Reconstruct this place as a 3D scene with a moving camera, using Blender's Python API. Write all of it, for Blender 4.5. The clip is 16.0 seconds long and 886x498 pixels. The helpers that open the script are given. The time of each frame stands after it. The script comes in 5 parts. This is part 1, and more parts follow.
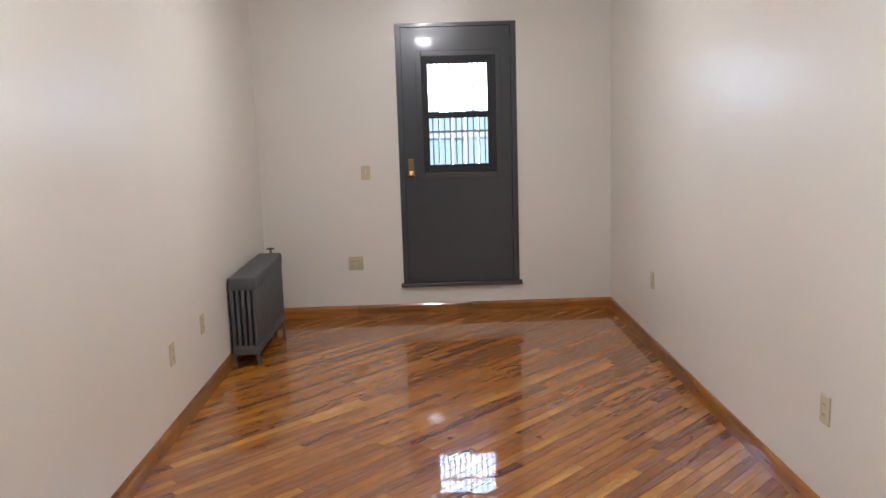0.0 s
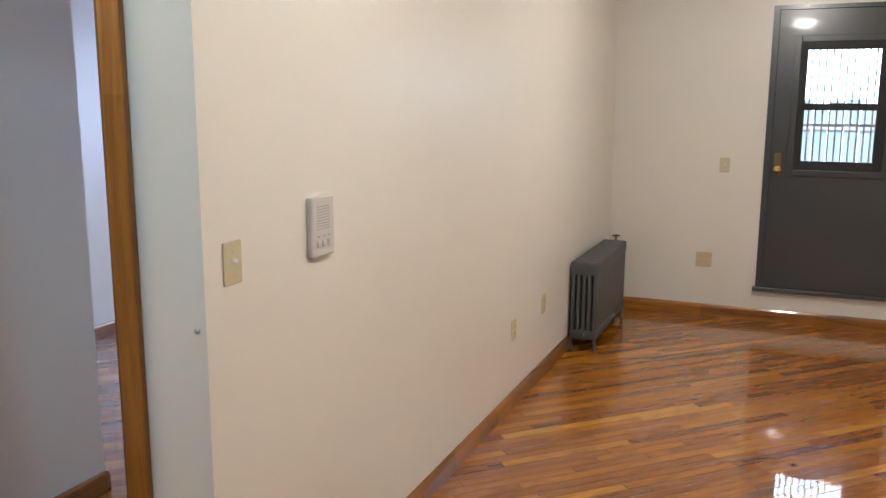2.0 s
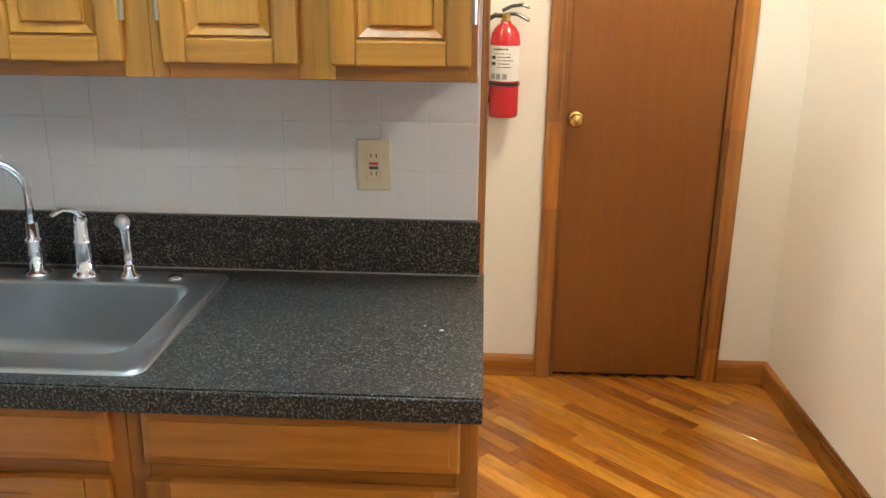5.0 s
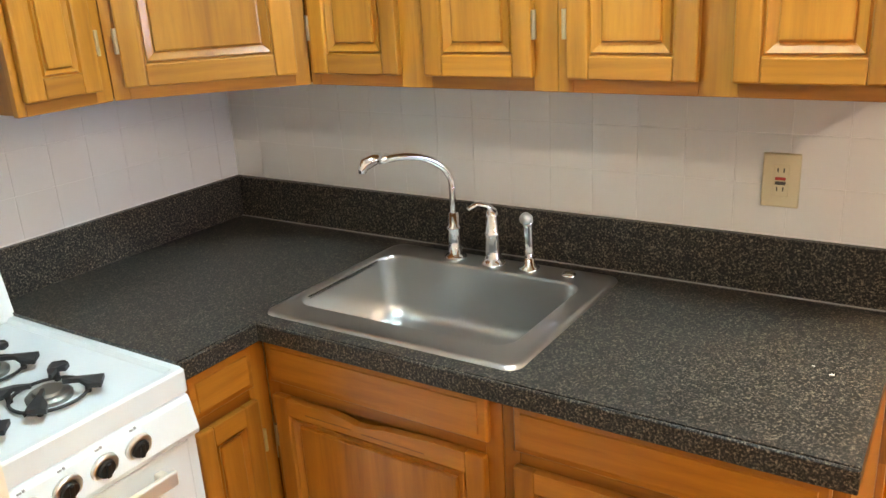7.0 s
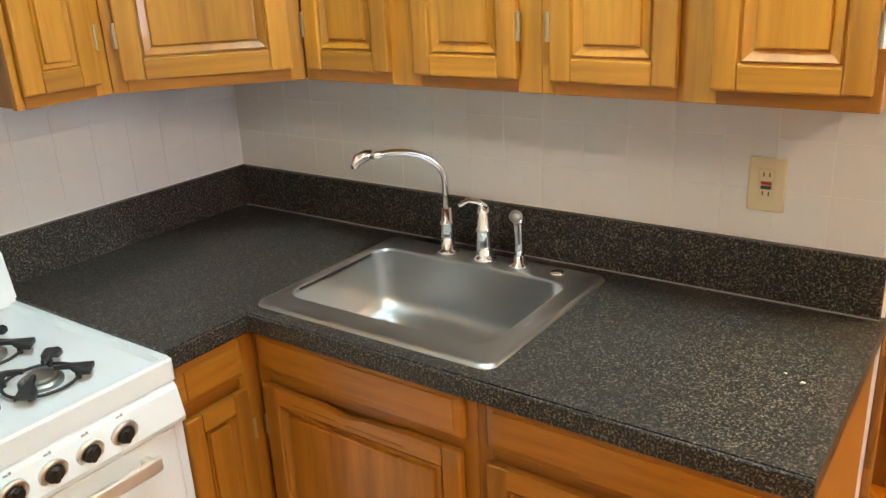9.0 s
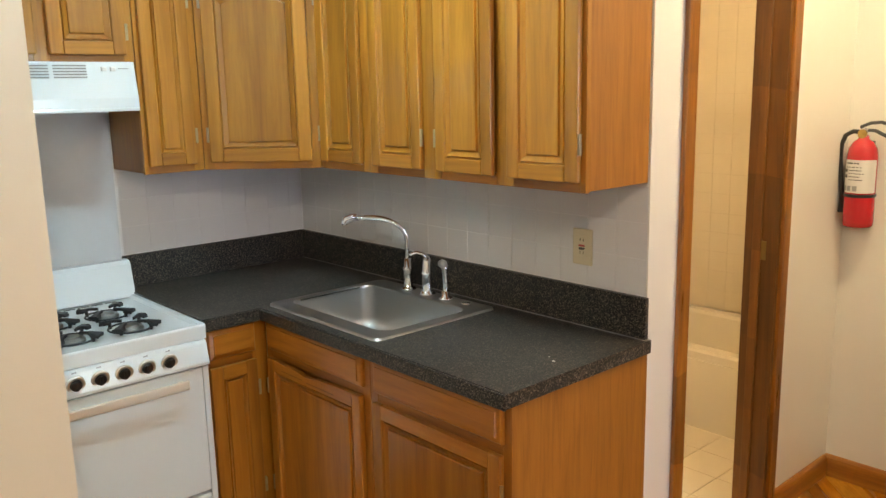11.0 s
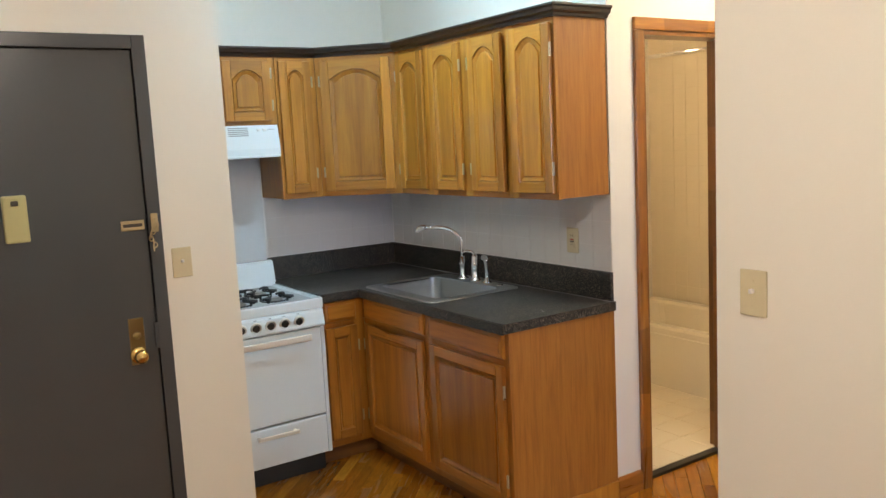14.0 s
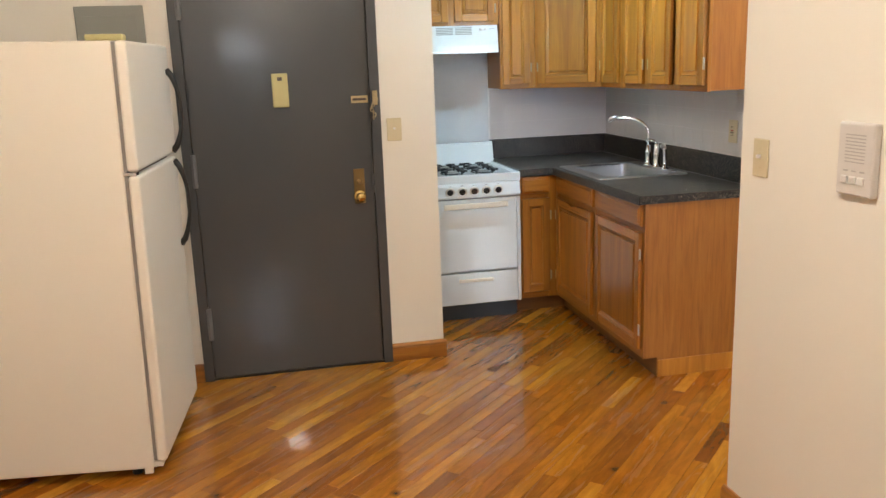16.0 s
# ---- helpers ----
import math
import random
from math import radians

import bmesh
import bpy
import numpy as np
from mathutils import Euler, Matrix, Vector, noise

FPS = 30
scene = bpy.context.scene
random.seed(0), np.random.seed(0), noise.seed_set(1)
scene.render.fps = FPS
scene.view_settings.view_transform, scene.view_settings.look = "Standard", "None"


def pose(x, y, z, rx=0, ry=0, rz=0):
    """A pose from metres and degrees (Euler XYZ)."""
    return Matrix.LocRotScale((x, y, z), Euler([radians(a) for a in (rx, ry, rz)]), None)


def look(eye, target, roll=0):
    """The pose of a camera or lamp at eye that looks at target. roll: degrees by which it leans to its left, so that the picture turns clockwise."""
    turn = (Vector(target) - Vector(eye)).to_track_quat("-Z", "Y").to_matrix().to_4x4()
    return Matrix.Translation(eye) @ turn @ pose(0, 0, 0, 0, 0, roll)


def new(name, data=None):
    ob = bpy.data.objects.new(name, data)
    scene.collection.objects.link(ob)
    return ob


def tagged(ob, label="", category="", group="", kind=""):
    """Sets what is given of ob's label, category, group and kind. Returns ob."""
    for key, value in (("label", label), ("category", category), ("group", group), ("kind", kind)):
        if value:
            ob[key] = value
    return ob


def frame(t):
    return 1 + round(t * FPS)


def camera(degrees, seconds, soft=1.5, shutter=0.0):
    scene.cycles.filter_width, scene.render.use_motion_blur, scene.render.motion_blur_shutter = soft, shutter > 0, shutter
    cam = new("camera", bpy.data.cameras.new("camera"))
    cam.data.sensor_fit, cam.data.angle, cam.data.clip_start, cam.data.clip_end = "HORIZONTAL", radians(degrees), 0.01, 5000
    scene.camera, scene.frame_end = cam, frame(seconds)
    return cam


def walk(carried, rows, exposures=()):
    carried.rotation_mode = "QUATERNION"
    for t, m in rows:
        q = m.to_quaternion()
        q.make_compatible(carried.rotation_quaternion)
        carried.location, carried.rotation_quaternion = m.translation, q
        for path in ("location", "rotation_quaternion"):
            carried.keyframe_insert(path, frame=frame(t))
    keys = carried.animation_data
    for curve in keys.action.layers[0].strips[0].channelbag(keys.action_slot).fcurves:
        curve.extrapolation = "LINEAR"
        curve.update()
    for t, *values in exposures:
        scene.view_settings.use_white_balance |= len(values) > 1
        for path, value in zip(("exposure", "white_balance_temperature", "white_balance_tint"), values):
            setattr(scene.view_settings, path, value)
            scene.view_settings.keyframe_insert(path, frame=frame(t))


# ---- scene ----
cam = camera(56.6, 16.0)
EXPOSURES = [(0.0, 0.06, 5500, 12), (0.5, 0.10, 6000, 11), (1.0, 0.10, 5850, 10), (1.5, 0.10, 5900, 10), (2.5, 0.18, 6000, 8), (3.0, 0.30, 5900, 7), (3.5, 0.42, 6000, 7), (4.0, 0.52, 6200, 9), (4.5, 0.86, 6300, 9), (5.0, 0.76, 6300, 9), (8.0, 1.18, 8200, 14), (10.5, 0.43, 7600, 11), (11.0, 0.38, 7400, 10), (12.0, -0.05, 6700, 9), (12.5, -0.25, 6500, 7), (13.0, -0.25, 6550, 8), (14.0, 0.20, 6600, 10), (14.5, 0.57, 7100, 14), (15.0, 0.62, 7200, 14), (16.0, 0.48, 6800, 12)]
PATH = [
    (0, (1.092, -0.139, 1.606), (1.123, 1.836, 1.293), -1.8),
    (0.5, (1.059, -0.07, 1.609), (1.032, 1.885, 1.188), -1.1),
    (1, (1.063, -0.04, 1.647), (0.857, 1.913, 1.266), -0.8),
    (1.5, (1.069, -0.031, 1.658), (0.64, 1.893, 1.321), -0.4),
    (2, (1.05, -0.093, 1.644), (0.287, 1.722, 1.297), 0.2),
    (2.5, (1.009, -0.177, 1.614), (-0.024, 1.486, 1.207), 0.4),
    (3, (0.947, -0.212, 1.588), (-0.323, 1.251, 1.092), 0.0),
    (3.5, (0.891, -0.192, 1.568), (-0.599, 1.033, 1.039), -0.2),
    (4, (0.845, -0.032, 1.537), (-0.895, 0.81, 1.023), -0.4),
    (4.5, (0.778, 0.151, 1.519), (-1.091, 0.602, 0.968), 0.4),
    (5, (0.686, 0.315, 1.524), (-1.224, 0.228, 0.938), 0.7),
    (5.2, (0.682, 0.422, 1.511), (-1.2, 0.117, 0.909), 0.7),
    (7.3, (0.627, 0.389, 1.641), (-0.94, -0.672, 0.995), -3.7),
    (7.5, (0.596, 0.315, 1.652), (-0.971, -0.74, 0.996), -3.9),
    (8, (0.577, 0.285, 1.649), (-0.982, -0.769, 0.973), -4.0),
    (8.2, (0.572, 0.301, 1.648), (-0.986, -0.745, 0.953), -3.9),
    (10.3, (0.839, 1.168, 1.654), (-0.545, -0.19, 1.162), -1.0),
    (10.5, (0.886, 1.313, 1.666), (-0.474, -0.087, 1.228), -1.1),
    (11, (0.902, 1.661, 1.658), (-0.414, 0.204, 1.275), -1.2),
    (11.5, (1.065, 1.988, 1.695), (-0.223, 0.478, 1.447), -1.6),
    (12, (1.169, 2.317, 1.661), (-0.044, 0.728, 1.628), -1.7),
    (12.5, (1.254, 2.587, 1.689), (0.078, 0.97, 1.726), -2.1),
    (13, (1.393, 2.742, 1.743), (0.249, 1.105, 1.833), -2.5),
    (13.5, (1.445, 2.822, 1.732), (0.317, 1.171, 1.761), -2.9),
    (14, (1.455, 2.846, 1.64), (0.35, 1.199, 1.381), -2.9),
    (14.5, (1.432, 2.922, 1.569), (0.454, 1.236, 1.122), -2.8),
    (15, (1.29, 3.132, 1.538), (0.497, 1.369, 1.025), -2.8),
    (15.5, (1.244, 3.461, 1.539), (0.664, 1.607, 1.063), -2.4),
    (16, (1.19, 3.848, 1.547), (0.788, 1.938, 1.108), -2.1),
]
walk(cam, [(t, look(eye, target, roll)) for t, eye, target, roll in PATH], EXPOSURES)

# ---- world and light ----
world = bpy.data.worlds.new("world")
scene.world = world
world.use_nodes = True
wn = world.node_tree
sky = wn.nodes.new("ShaderNodeTexSky")
sky.sky_type, sky.sun_disc, sky.sun_elevation, sky.sun_rotation = "NISHITA", False, radians(48), radians(140)
wn.links.new(sky.outputs[0], wn.nodes["Background"].inputs[0])
wn.nodes["Background"].inputs[1].default_value = 0.12
sun = new("sun", bpy.data.lights.new("sun", "SUN"))
sun.data.energy, sun.data.angle, sun.data.color = 4.0, radians(3), (1.0, 0.95, 0.88)
sun.matrix_world = look((6, -8, 11), (0, 8, 0))
LAMP_COOL, LAMP_WARM, LAMP_HALL, LAMP_BATH = 150.0, 182.0, 125.0, 100.0
# Added area lamp beside the unseen bedroom window, standing in for its daylight.
daylight = new("bedroom_daylight_fill", bpy.data.lights.new("bedroom_daylight_fill", "AREA"))
daylight.data.shape, daylight.data.size, daylight.data.size_y = "RECTANGLE", 1.0, 1.3
daylight.data.energy, daylight.data.color = 52.0, (0.52, 0.62, 1.0)
daylight.matrix_world = look((-0.95, 6.45, 1.6), (-1.3, 0, 1.3))


# ---- materials ----
def mat(name, color, rough=0.5, metal=0.0, coat=0.0, spec=0.5):
    m = bpy.data.materials.new(name)
    m.use_nodes = True
    b = m.node_tree.nodes["Principled BSDF"]
    b.inputs["Base Color"].default_value = (*color, 1)
    b.inputs["Roughness"].default_value = rough
    b.inputs["Metallic"].default_value = metal
    b.inputs["Coat Weight"].default_value = coat
    b.inputs["Coat Roughness"].default_value = 0.06
    b.inputs["Specular IOR Level"].default_value = spec
    return m


class Net:
    """Short hand for the nodes of one material."""

    def __init__(self, m):
        self.t, self.b = m.node_tree, m.node_tree.nodes["Principled BSDF"]

    def n(self, kind, **values):
        node = self.t.nodes.new(kind)
        for key, value in values.items():
            node.inputs[key.replace("_", " ")].default_value = value
        return node

    def l(self, a, b):
        self.t.links.new(a, b)

    def coords(self, scale=(1, 1, 1), turn=(0, 0, 0), space="Object"):
        tc, mp = self.n("ShaderNodeTexCoord"), self.n("ShaderNodeMapping")
        mp.inputs["Scale"].default_value, mp.inputs["Rotation"].default_value = scale, turn
        self.l(tc.outputs[space], mp.inputs[0])
        return mp.outputs[0]

    def noise(self, vec, scale, detail=4.0, rough=0.55, distort=0.0):
        k = self.n("ShaderNodeTexNoise", Scale=scale, Detail=detail, Roughness=rough, Distortion=distort)
        self.l(vec, k.inputs["Vector"])
        return k.outputs["Fac"]

    def ramp(self, fac, stops):
        r = self.n("ShaderNodeValToRGB")
        e = r.color_ramp.elements
        while len(e) < len(stops):
            e.new(0.5)
        for k, (p, c) in enumerate(stops):
            e[k].position, e[k].color = p, (*c, 1)
        self.l(fac, r.inputs[0])
        return r.outputs[0]

    def mix(self, a, b, fac, mode="MIX"):
        m = self.t.nodes.new("ShaderNodeMix")
        m.data_type, m.blend_type = "RGBA", mode
        for sock, v in ((m.inputs[0], fac), (m.inputs[6], a), (m.inputs[7], b)):
            if isinstance(v, (int, float)):
                sock.default_value = v
            elif isinstance(v, tuple):
                sock.default_value = (*v, 1)
            else:
                self.l(v, sock)
        return m.outputs[2]

    def math(self, op, a, b=0.0):
        m = self.t.nodes.new("ShaderNodeMath")
        m.operation = op
        for k, v in enumerate((a, b)):
            if isinstance(v, (int, float)):
                m.inputs[k].default_value = v
            else:
                self.l(v, m.inputs[k])
        return m.outputs[0]

    def span(self, v, lo, hi):
        m = self.n("ShaderNodeMapRange")
        m.inputs[3].default_value, m.inputs[4].default_value = lo, hi
        self.l(v, m.inputs[0])
        return m.outputs[0]

    def bump(self, h, strength, dist=0.002):
        b = self.n("ShaderNodeBump", Strength=strength, Distance=dist)
        self.l(h, b.inputs["Height"])
        self.l(b.outputs[0], self.b.inputs["Normal"])
        return b

    def color(self, c):
        self.l(c, self.b.inputs["Base Color"])

    def rough(self, r):
        self.l(r, self.b.inputs["Roughness"])


def paint(name, color, rough, bump=0.12, vary=0.05, coat=0.0):
    m = mat(name, color, rough, coat=coat)
    q = Net(m)
    v = q.coords()
    big = q.noise(v, 1.3, 3)
    q.color(q.mix(tuple(c * (1 - vary) for c in color), tuple(min(1, c * (1 + vary)) for c in color), big))
    fine = q.math("ADD", q.math("MULTIPLY", q.noise(v, 7, 3), 3.0), q.noise(v, 160, 2))
    q.bump(fine, bump, 0.0015)
    q.rough(q.span(q.noise(v, 5, 4), rough * 0.85, rough * 1.2))
    return m


def wood(name, dark, mid, light, axis=2, rough=0.36, coat=0.14, block=0.0, grain=1.0):
    """Varnished wood with the grain along one axis; block: metres of the pieces that it is jointed from."""
    m = mat(name, mid, rough, coat=coat)
    q = Net(m)
    sc = [14.0 * grain] * 3
    sc[axis] = 0.9 * grain
    v = q.coords(tuple(sc))
    g1, g2 = q.noise(v, 1.6, 6, 0.6, 0.6), q.noise(v, 9, 4, 0.7)
    c = q.ramp(g1, [(0.25, dark), (0.5, mid), (0.75, light)])
    c = q.mix(c, tuple(x * 0.55 for x in dark), q.span(q.math("POWER", g2, 3.0), 0.0, 0.7))
    oi = q.n("ShaderNodeObjectInfo")
    shade = q.span(oi.outputs["Random"], 0.82, 1.15)
    if block:
        raw = q.coords((1, 1, 1))
        sep = q.n("ShaderNodeSeparateXYZ")
        q.l(raw, sep.inputs[0])
        along = q.math("DIVIDE", sep.outputs[axis], block)
        step = q.math("FLOOR", q.math("ADD", along, q.math("MULTIPLY", q.noise(raw, 1.7, 1), 1.0)))
        wnz = q.t.nodes.new("ShaderNodeTexWhiteNoise")
        wnz.noise_dimensions = "1D"
        q.l(q.math("ADD", step, q.math("MULTIPLY", oi.outputs["Random"], 37.0)), wnz.inputs["W"])
        shade = q.math("MULTIPLY", shade, q.span(wnz.outputs["Value"], 0.68, 1.20))
    hs = q.n("ShaderNodeHueSaturation")
    q.l(shade, hs.inputs["Value"])
    q.l(c, hs.inputs["Color"])
    q.color(hs.outputs[0])
    q.bump(g2, 0.08, 0.001)
    q.rough(q.span(g1, rough * 0.8, rough * 1.3))
    return m


def plank_wood(name, per_island):
    m = mat(name, (0.3, 0.13, 0.03), 0.2, coat=1.0, spec=0.10)
    q = Net(m)
    if per_island:
        rnd = q.n("ShaderNodeNewGeometry").outputs["Random Per Island"]
        base = q.coords((1, 1, 1), (0, 0, radians(-45)))
    else:
        rnd = q.n("ShaderNodeObjectInfo").outputs["Random"]
        base = q.coords((1, 1, 1))
    off = q.n("ShaderNodeCombineXYZ")
    q.l(q.math("MULTIPLY", rnd, 91.0), off.inputs[0])
    q.l(q.math("MULTIPLY", rnd, 53.0), off.inputs[1])
    add = q.t.nodes.new("ShaderNodeVectorMath")
    q.l(base, add.inputs[0])
    q.l(off.outputs[0], add.inputs[1])
    mp = q.n("ShaderNodeMapping")
    mp.inputs["Scale"].default_value = (1.0, 11, 11)
    q.l(add.outputs[0], mp.inputs[0])
    g1, g2 = q.noise(mp.outputs[0], 1.5, 6, 0.6, 0.8), q.noise(mp.outputs[0], 7, 4, 0.7)
    tone = q.ramp(rnd, [(0.0, (0.16, 0.047, 0.006)), (0.10, (0.24, 0.074, 0.007)), (0.45, (0.335, 0.112, 0.009)), (0.80, (0.425, 0.160, 0.013)), (1.0, (0.55, 0.250, 0.030))])
    c = q.mix(tone, (0.20, 0.066, 0.008), q.ramp(g1, [(0.48, (0, 0, 0)), (0.74, (0.75, 0.75, 0.75))]))
    c = q.mix(c, (0.55, 0.26, 0.04), q.ramp(g1, [(0.25, (0.35, 0.35, 0.35)), (0.45, (0, 0, 0))]))
    c = q.mix(c, (0.06, 0.018, 0.004), q.math("MULTIPLY", q.math("POWER", g2, 4.0), 1.2))
    blotch = q.n("ShaderNodeMapping")
    blotch.inputs["Scale"].default_value = (2.2, 9, 9)
    q.l(add.outputs[0], blotch.inputs[0])
    patch = q.n("ShaderNodeHueSaturation")
    q.l(q.math("ADD", q.math("MULTIPLY", q.math("SUBTRACT", q.noise(blotch.outputs[0], 1.6, 4, 0.65, 1.8), 0.5), 1.15), 0.99), patch.inputs["Value"])
    q.l(c, patch.inputs["Color"])
    c = patch.outputs[0]
    knots = q.n("ShaderNodeTexVoronoi", Scale=2.3)
    q.l(add.outputs[0], knots.inputs["Vector"])
    c = q.mix((0.045, 0.014, 0.004), c, q.math("MINIMUM", q.math("MULTIPLY", knots.outputs["Distance"], 14.0), 1.0))
    q.color(c)
    wave = q.math("ADD", q.noise(base, 9.0, 2), q.math("MULTIPLY", g2, 0.12))
    bmp = q.bump(wave, 0.045, 0.004)
    q.l(bmp.outputs[0], q.b.inputs["Coat Normal"])
    q.b.inputs["Coat Roughness"].default_value = 0.018
    q.b.inputs["Coat IOR"].default_value = 1.52
    q.rough(q.span(g1, 0.18, 0.34))
    return m


def laminate(name):
    m = mat(name, (0.03, 0.03, 0.03), 0.3, spec=0.35)
    q = Net(m)
    v = q.coords()
    n1, n2 = q.noise(v, 215, 4, 0.75, 0.3), q.noise(v, 60, 3, 0.6)
    c = q.ramp(n1, [(0.40, (0.004, 0.004, 0.004)), (0.49, (0.011, 0.010, 0.010)), (0.54, (0.062, 0.053, 0.043)), (0.60, (0.165, 0.139, 0.107)), (0.68, (0.31, 0.268, 0.212))])
    c = q.mix(c, (0.012, 0.012, 0.012), q.ramp(n2, [(0.50, (0, 0, 0)), (0.66, (0.6, 0.6, 0.6))]))
    q.color(c)
    q.rough(q.span(q.noise(v, 6, 4), 0.26, 0.40))
    q.bump(n1, 0.02, 0.0004)
    return m


def metal(name, color, rough, brushed=0.0, axis=1):
    m = mat(name, color, rough, metal=1.0)
    q = Net(m)
    sc = [14.0] * 3
    sc[axis] = 1.5
    v = q.coords(tuple(sc))
    n = q.noise(v, 1, 2)
    q.rough(q.span(n, rough * 0.8, rough * 1.25 + 0.01))
    if brushed:
        q.bump(n, brushed, 0.0006)
    return m


def plain(name, color, rough, coat=0.0, scale=30.0, bump=0.04, vary=0.06):
    m = mat(name, color, rough, coat=coat)
    q = Net(m)
    v = q.coords()
    n = q.noise(v, scale, 3)
    q.color(q.mix(tuple(c * (1 - vary) for c in color), color, n))
    q.bump(n, bump, 0.001)
    q.rough(q.span(q.noise(v, 4, 3), rough * 0.85, rough * 1.2))
    return m


def glow(name, color, strength):
    m = mat(name, (0.8, 0.8, 0.8), 0.3)
    b = m.node_tree.nodes["Principled BSDF"]
    b.inputs["Emission Color"].default_value = (*color, 1)
    b.inputs["Emission Strength"].default_value = strength
    return m


WALL = paint("wall_paint", (0.76, 0.725, 0.650), 0.30, 0.16, 0.035)
CEIL = paint("ceiling_paint", (0.62, 0.60, 0.57), 0.8, 0.06, 0.03)
GREY = paint("grey_gloss_paint", (0.058, 0.062, 0.066), 0.24, 0.30, 0.06, coat=0.3)
RADGREY = paint("radiator_paint", (0.085, 0.088, 0.088), 0.45, 0.2, 0.1)
OAK = wood("honey_oak", (0.27, 0.099, 0.012), (0.435, 0.174, 0.020), (0.55, 0.245, 0.033), 2, 0.32, 0.3)
OAK_H = wood("honey_oak_rail", (0.27, 0.099, 0.012), (0.435, 0.174, 0.020), (0.55, 0.245, 0.033), 0, 0.32, 0.3)
# Base cabinets: the honey oak about a fifth darker and slightly redder.
BASE_OAK = wood("base_oak_darker", (0.215, 0.071, 0.009), (0.350, 0.128, 0.015), (0.450, 0.180, 0.024), 2, 0.30, 0.35)
BASE_OAK_H = wood("base_oak_darker_rail", (0.215, 0.071, 0.009), (0.350, 0.128, 0.015), (0.450, 0.180, 0.024), 0, 0.30, 0.35)
OAK_DARK = wood("oak_toe_kick", (0.14, 0.055, 0.012), (0.21, 0.088, 0.020), (0.28, 0.12, 0.030), 0, 0.5, 0.0)
VENEER = wood("cabinet_side_veneer", (0.225, 0.080, 0.011), (0.330, 0.127, 0.019), (0.400, 0.165, 0.027), 2, 0.36, 0.1, grain=2.2)
CASING = wood("jointed_casing_wood", (0.13, 0.042, 0.007), (0.31, 0.115, 0.016), (0.47, 0.200, 0.036), 2, 0.28, 0.4, block=0.30)
CASING_X = wood("jointed_casing_wood_x", (0.13, 0.042, 0.007), (0.31, 0.115, 0.016), (0.47, 0.200, 0.036), 0, 0.28, 0.4, block=0.30)
CASING_Y = wood("jointed_casing_wood_y", (0.13, 0.042, 0.007), (0.31, 0.115, 0.016), (0.47, 0.200, 0.036), 1, 0.28, 0.4, block=0.30)
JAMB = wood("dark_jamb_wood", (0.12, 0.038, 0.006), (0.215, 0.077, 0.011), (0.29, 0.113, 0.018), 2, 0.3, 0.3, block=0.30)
LAUAN = wood("closet_door_veneer", (0.185, 0.060, 0.007), (0.205, 0.069, 0.008), (0.222, 0.076, 0.009), 2, 0.36, 0.12, grain=2.4)
CROWN = wood("dark_crown_wood", (0.014, 0.008, 0.006), (0.024, 0.013, 0.009), (0.035, 0.02, 0.013), 0, 0.35, 0.2)
LAMINATE = laminate("granite_laminate")
STEEL = metal("brushed_steel", (0.56, 0.555, 0.54), 0.31, 0.0, 1)
SATIN = metal("satin_handle_metal", (0.80, 0.78, 0.72), 0.34)
HANDLE = metal("bright_anodised_handle", (0.92, 0.89, 0.80), 0.5)
CHROME = metal("chrome", (0.85, 0.85, 0.86), 0.05)
BRASS = metal("worn_brass", (0.62, 0.42, 0.15), 0.24)
OLDBRASS = metal("aged_brass", (0.25, 0.18, 0.08), 0.3)
HINGE = metal("hinge_metal", (0.47, 0.42, 0.32), 0.28)
ENAMEL = plain("white_enamel", (0.74, 0.785, 0.80), 0.16, 0.3, 8, 0.03, 0.02)
SPLASH = plain("splash_panel_white", (0.60, 0.60, 0.61), 0.42)
GREY_HINGE = paint("grey_hinge_paint", (0.13, 0.13, 0.135), 0.3, 0.1)
FRIDGE = plain("fridge_white", (0.74, 0.69, 0.60), 0.34, 0.0, 420, 0.18, 0.03)
GASKET = plain("grey_gasket", (0.22, 0.20, 0.18), 0.6)
BLACKPL = plain("black_plastic", (0.012, 0.012, 0.012), 0.3)
IRON = plain("cast_iron", (0.022, 0.023, 0.025), 0.5, 0, 90, 0.3, 0.3)
BURNER = metal("burner_aluminium", (0.27, 0.26, 0.24), 0.48, 0.1)
IVORY = plain("ivory_plastic", (0.60, 0.52, 0.34), 0.35)
IVORY_DARK = plain("slot_shadow_plastic", (0.05, 0.04, 0.03), 0.6)
WHITEPL = plain("white_plastic", (0.76, 0.75, 0.73), 0.35)
GREYPL = plain("grey_plastic", (0.30, 0.30, 0.30), 0.4)
VIEWER = plain("aged_yellow_plastic", (0.50, 0.46, 0.22), 0.4)
LAMPMETAL = metal("pale_brass", (0.74, 0.69, 0.56), 0.22)
CHAINBRASS = metal("dull_chain_brass", (0.58, 0.48, 0.29), 0.3)
PALEGREY = plain("pale_grey_plastic", (0.52, 0.50, 0.47), 0.5)
RED = plain("red_enamel", (0.50, 0.012, 0.020), 0.22, 0.5, 8, 0.03, 0.05)
INTERCOM = plain("warm_grey_plastic", (0.62, 0.59, 0.56), 0.4)
INTERCOM_SLOT = plain("slot_grey_plastic", (0.42, 0.40, 0.38), 0.5)
GRILLE = plain("weathered_iron", (0.24, 0.26, 0.29), 0.5)
LABEL = plain("paper_label", (0.72, 0.70, 0.66), 0.5)
INK = plain("ink", (0.06, 0.055, 0.05), 0.6)
REDINK = plain("red_button", (0.40, 0.03, 0.02), 0.4)
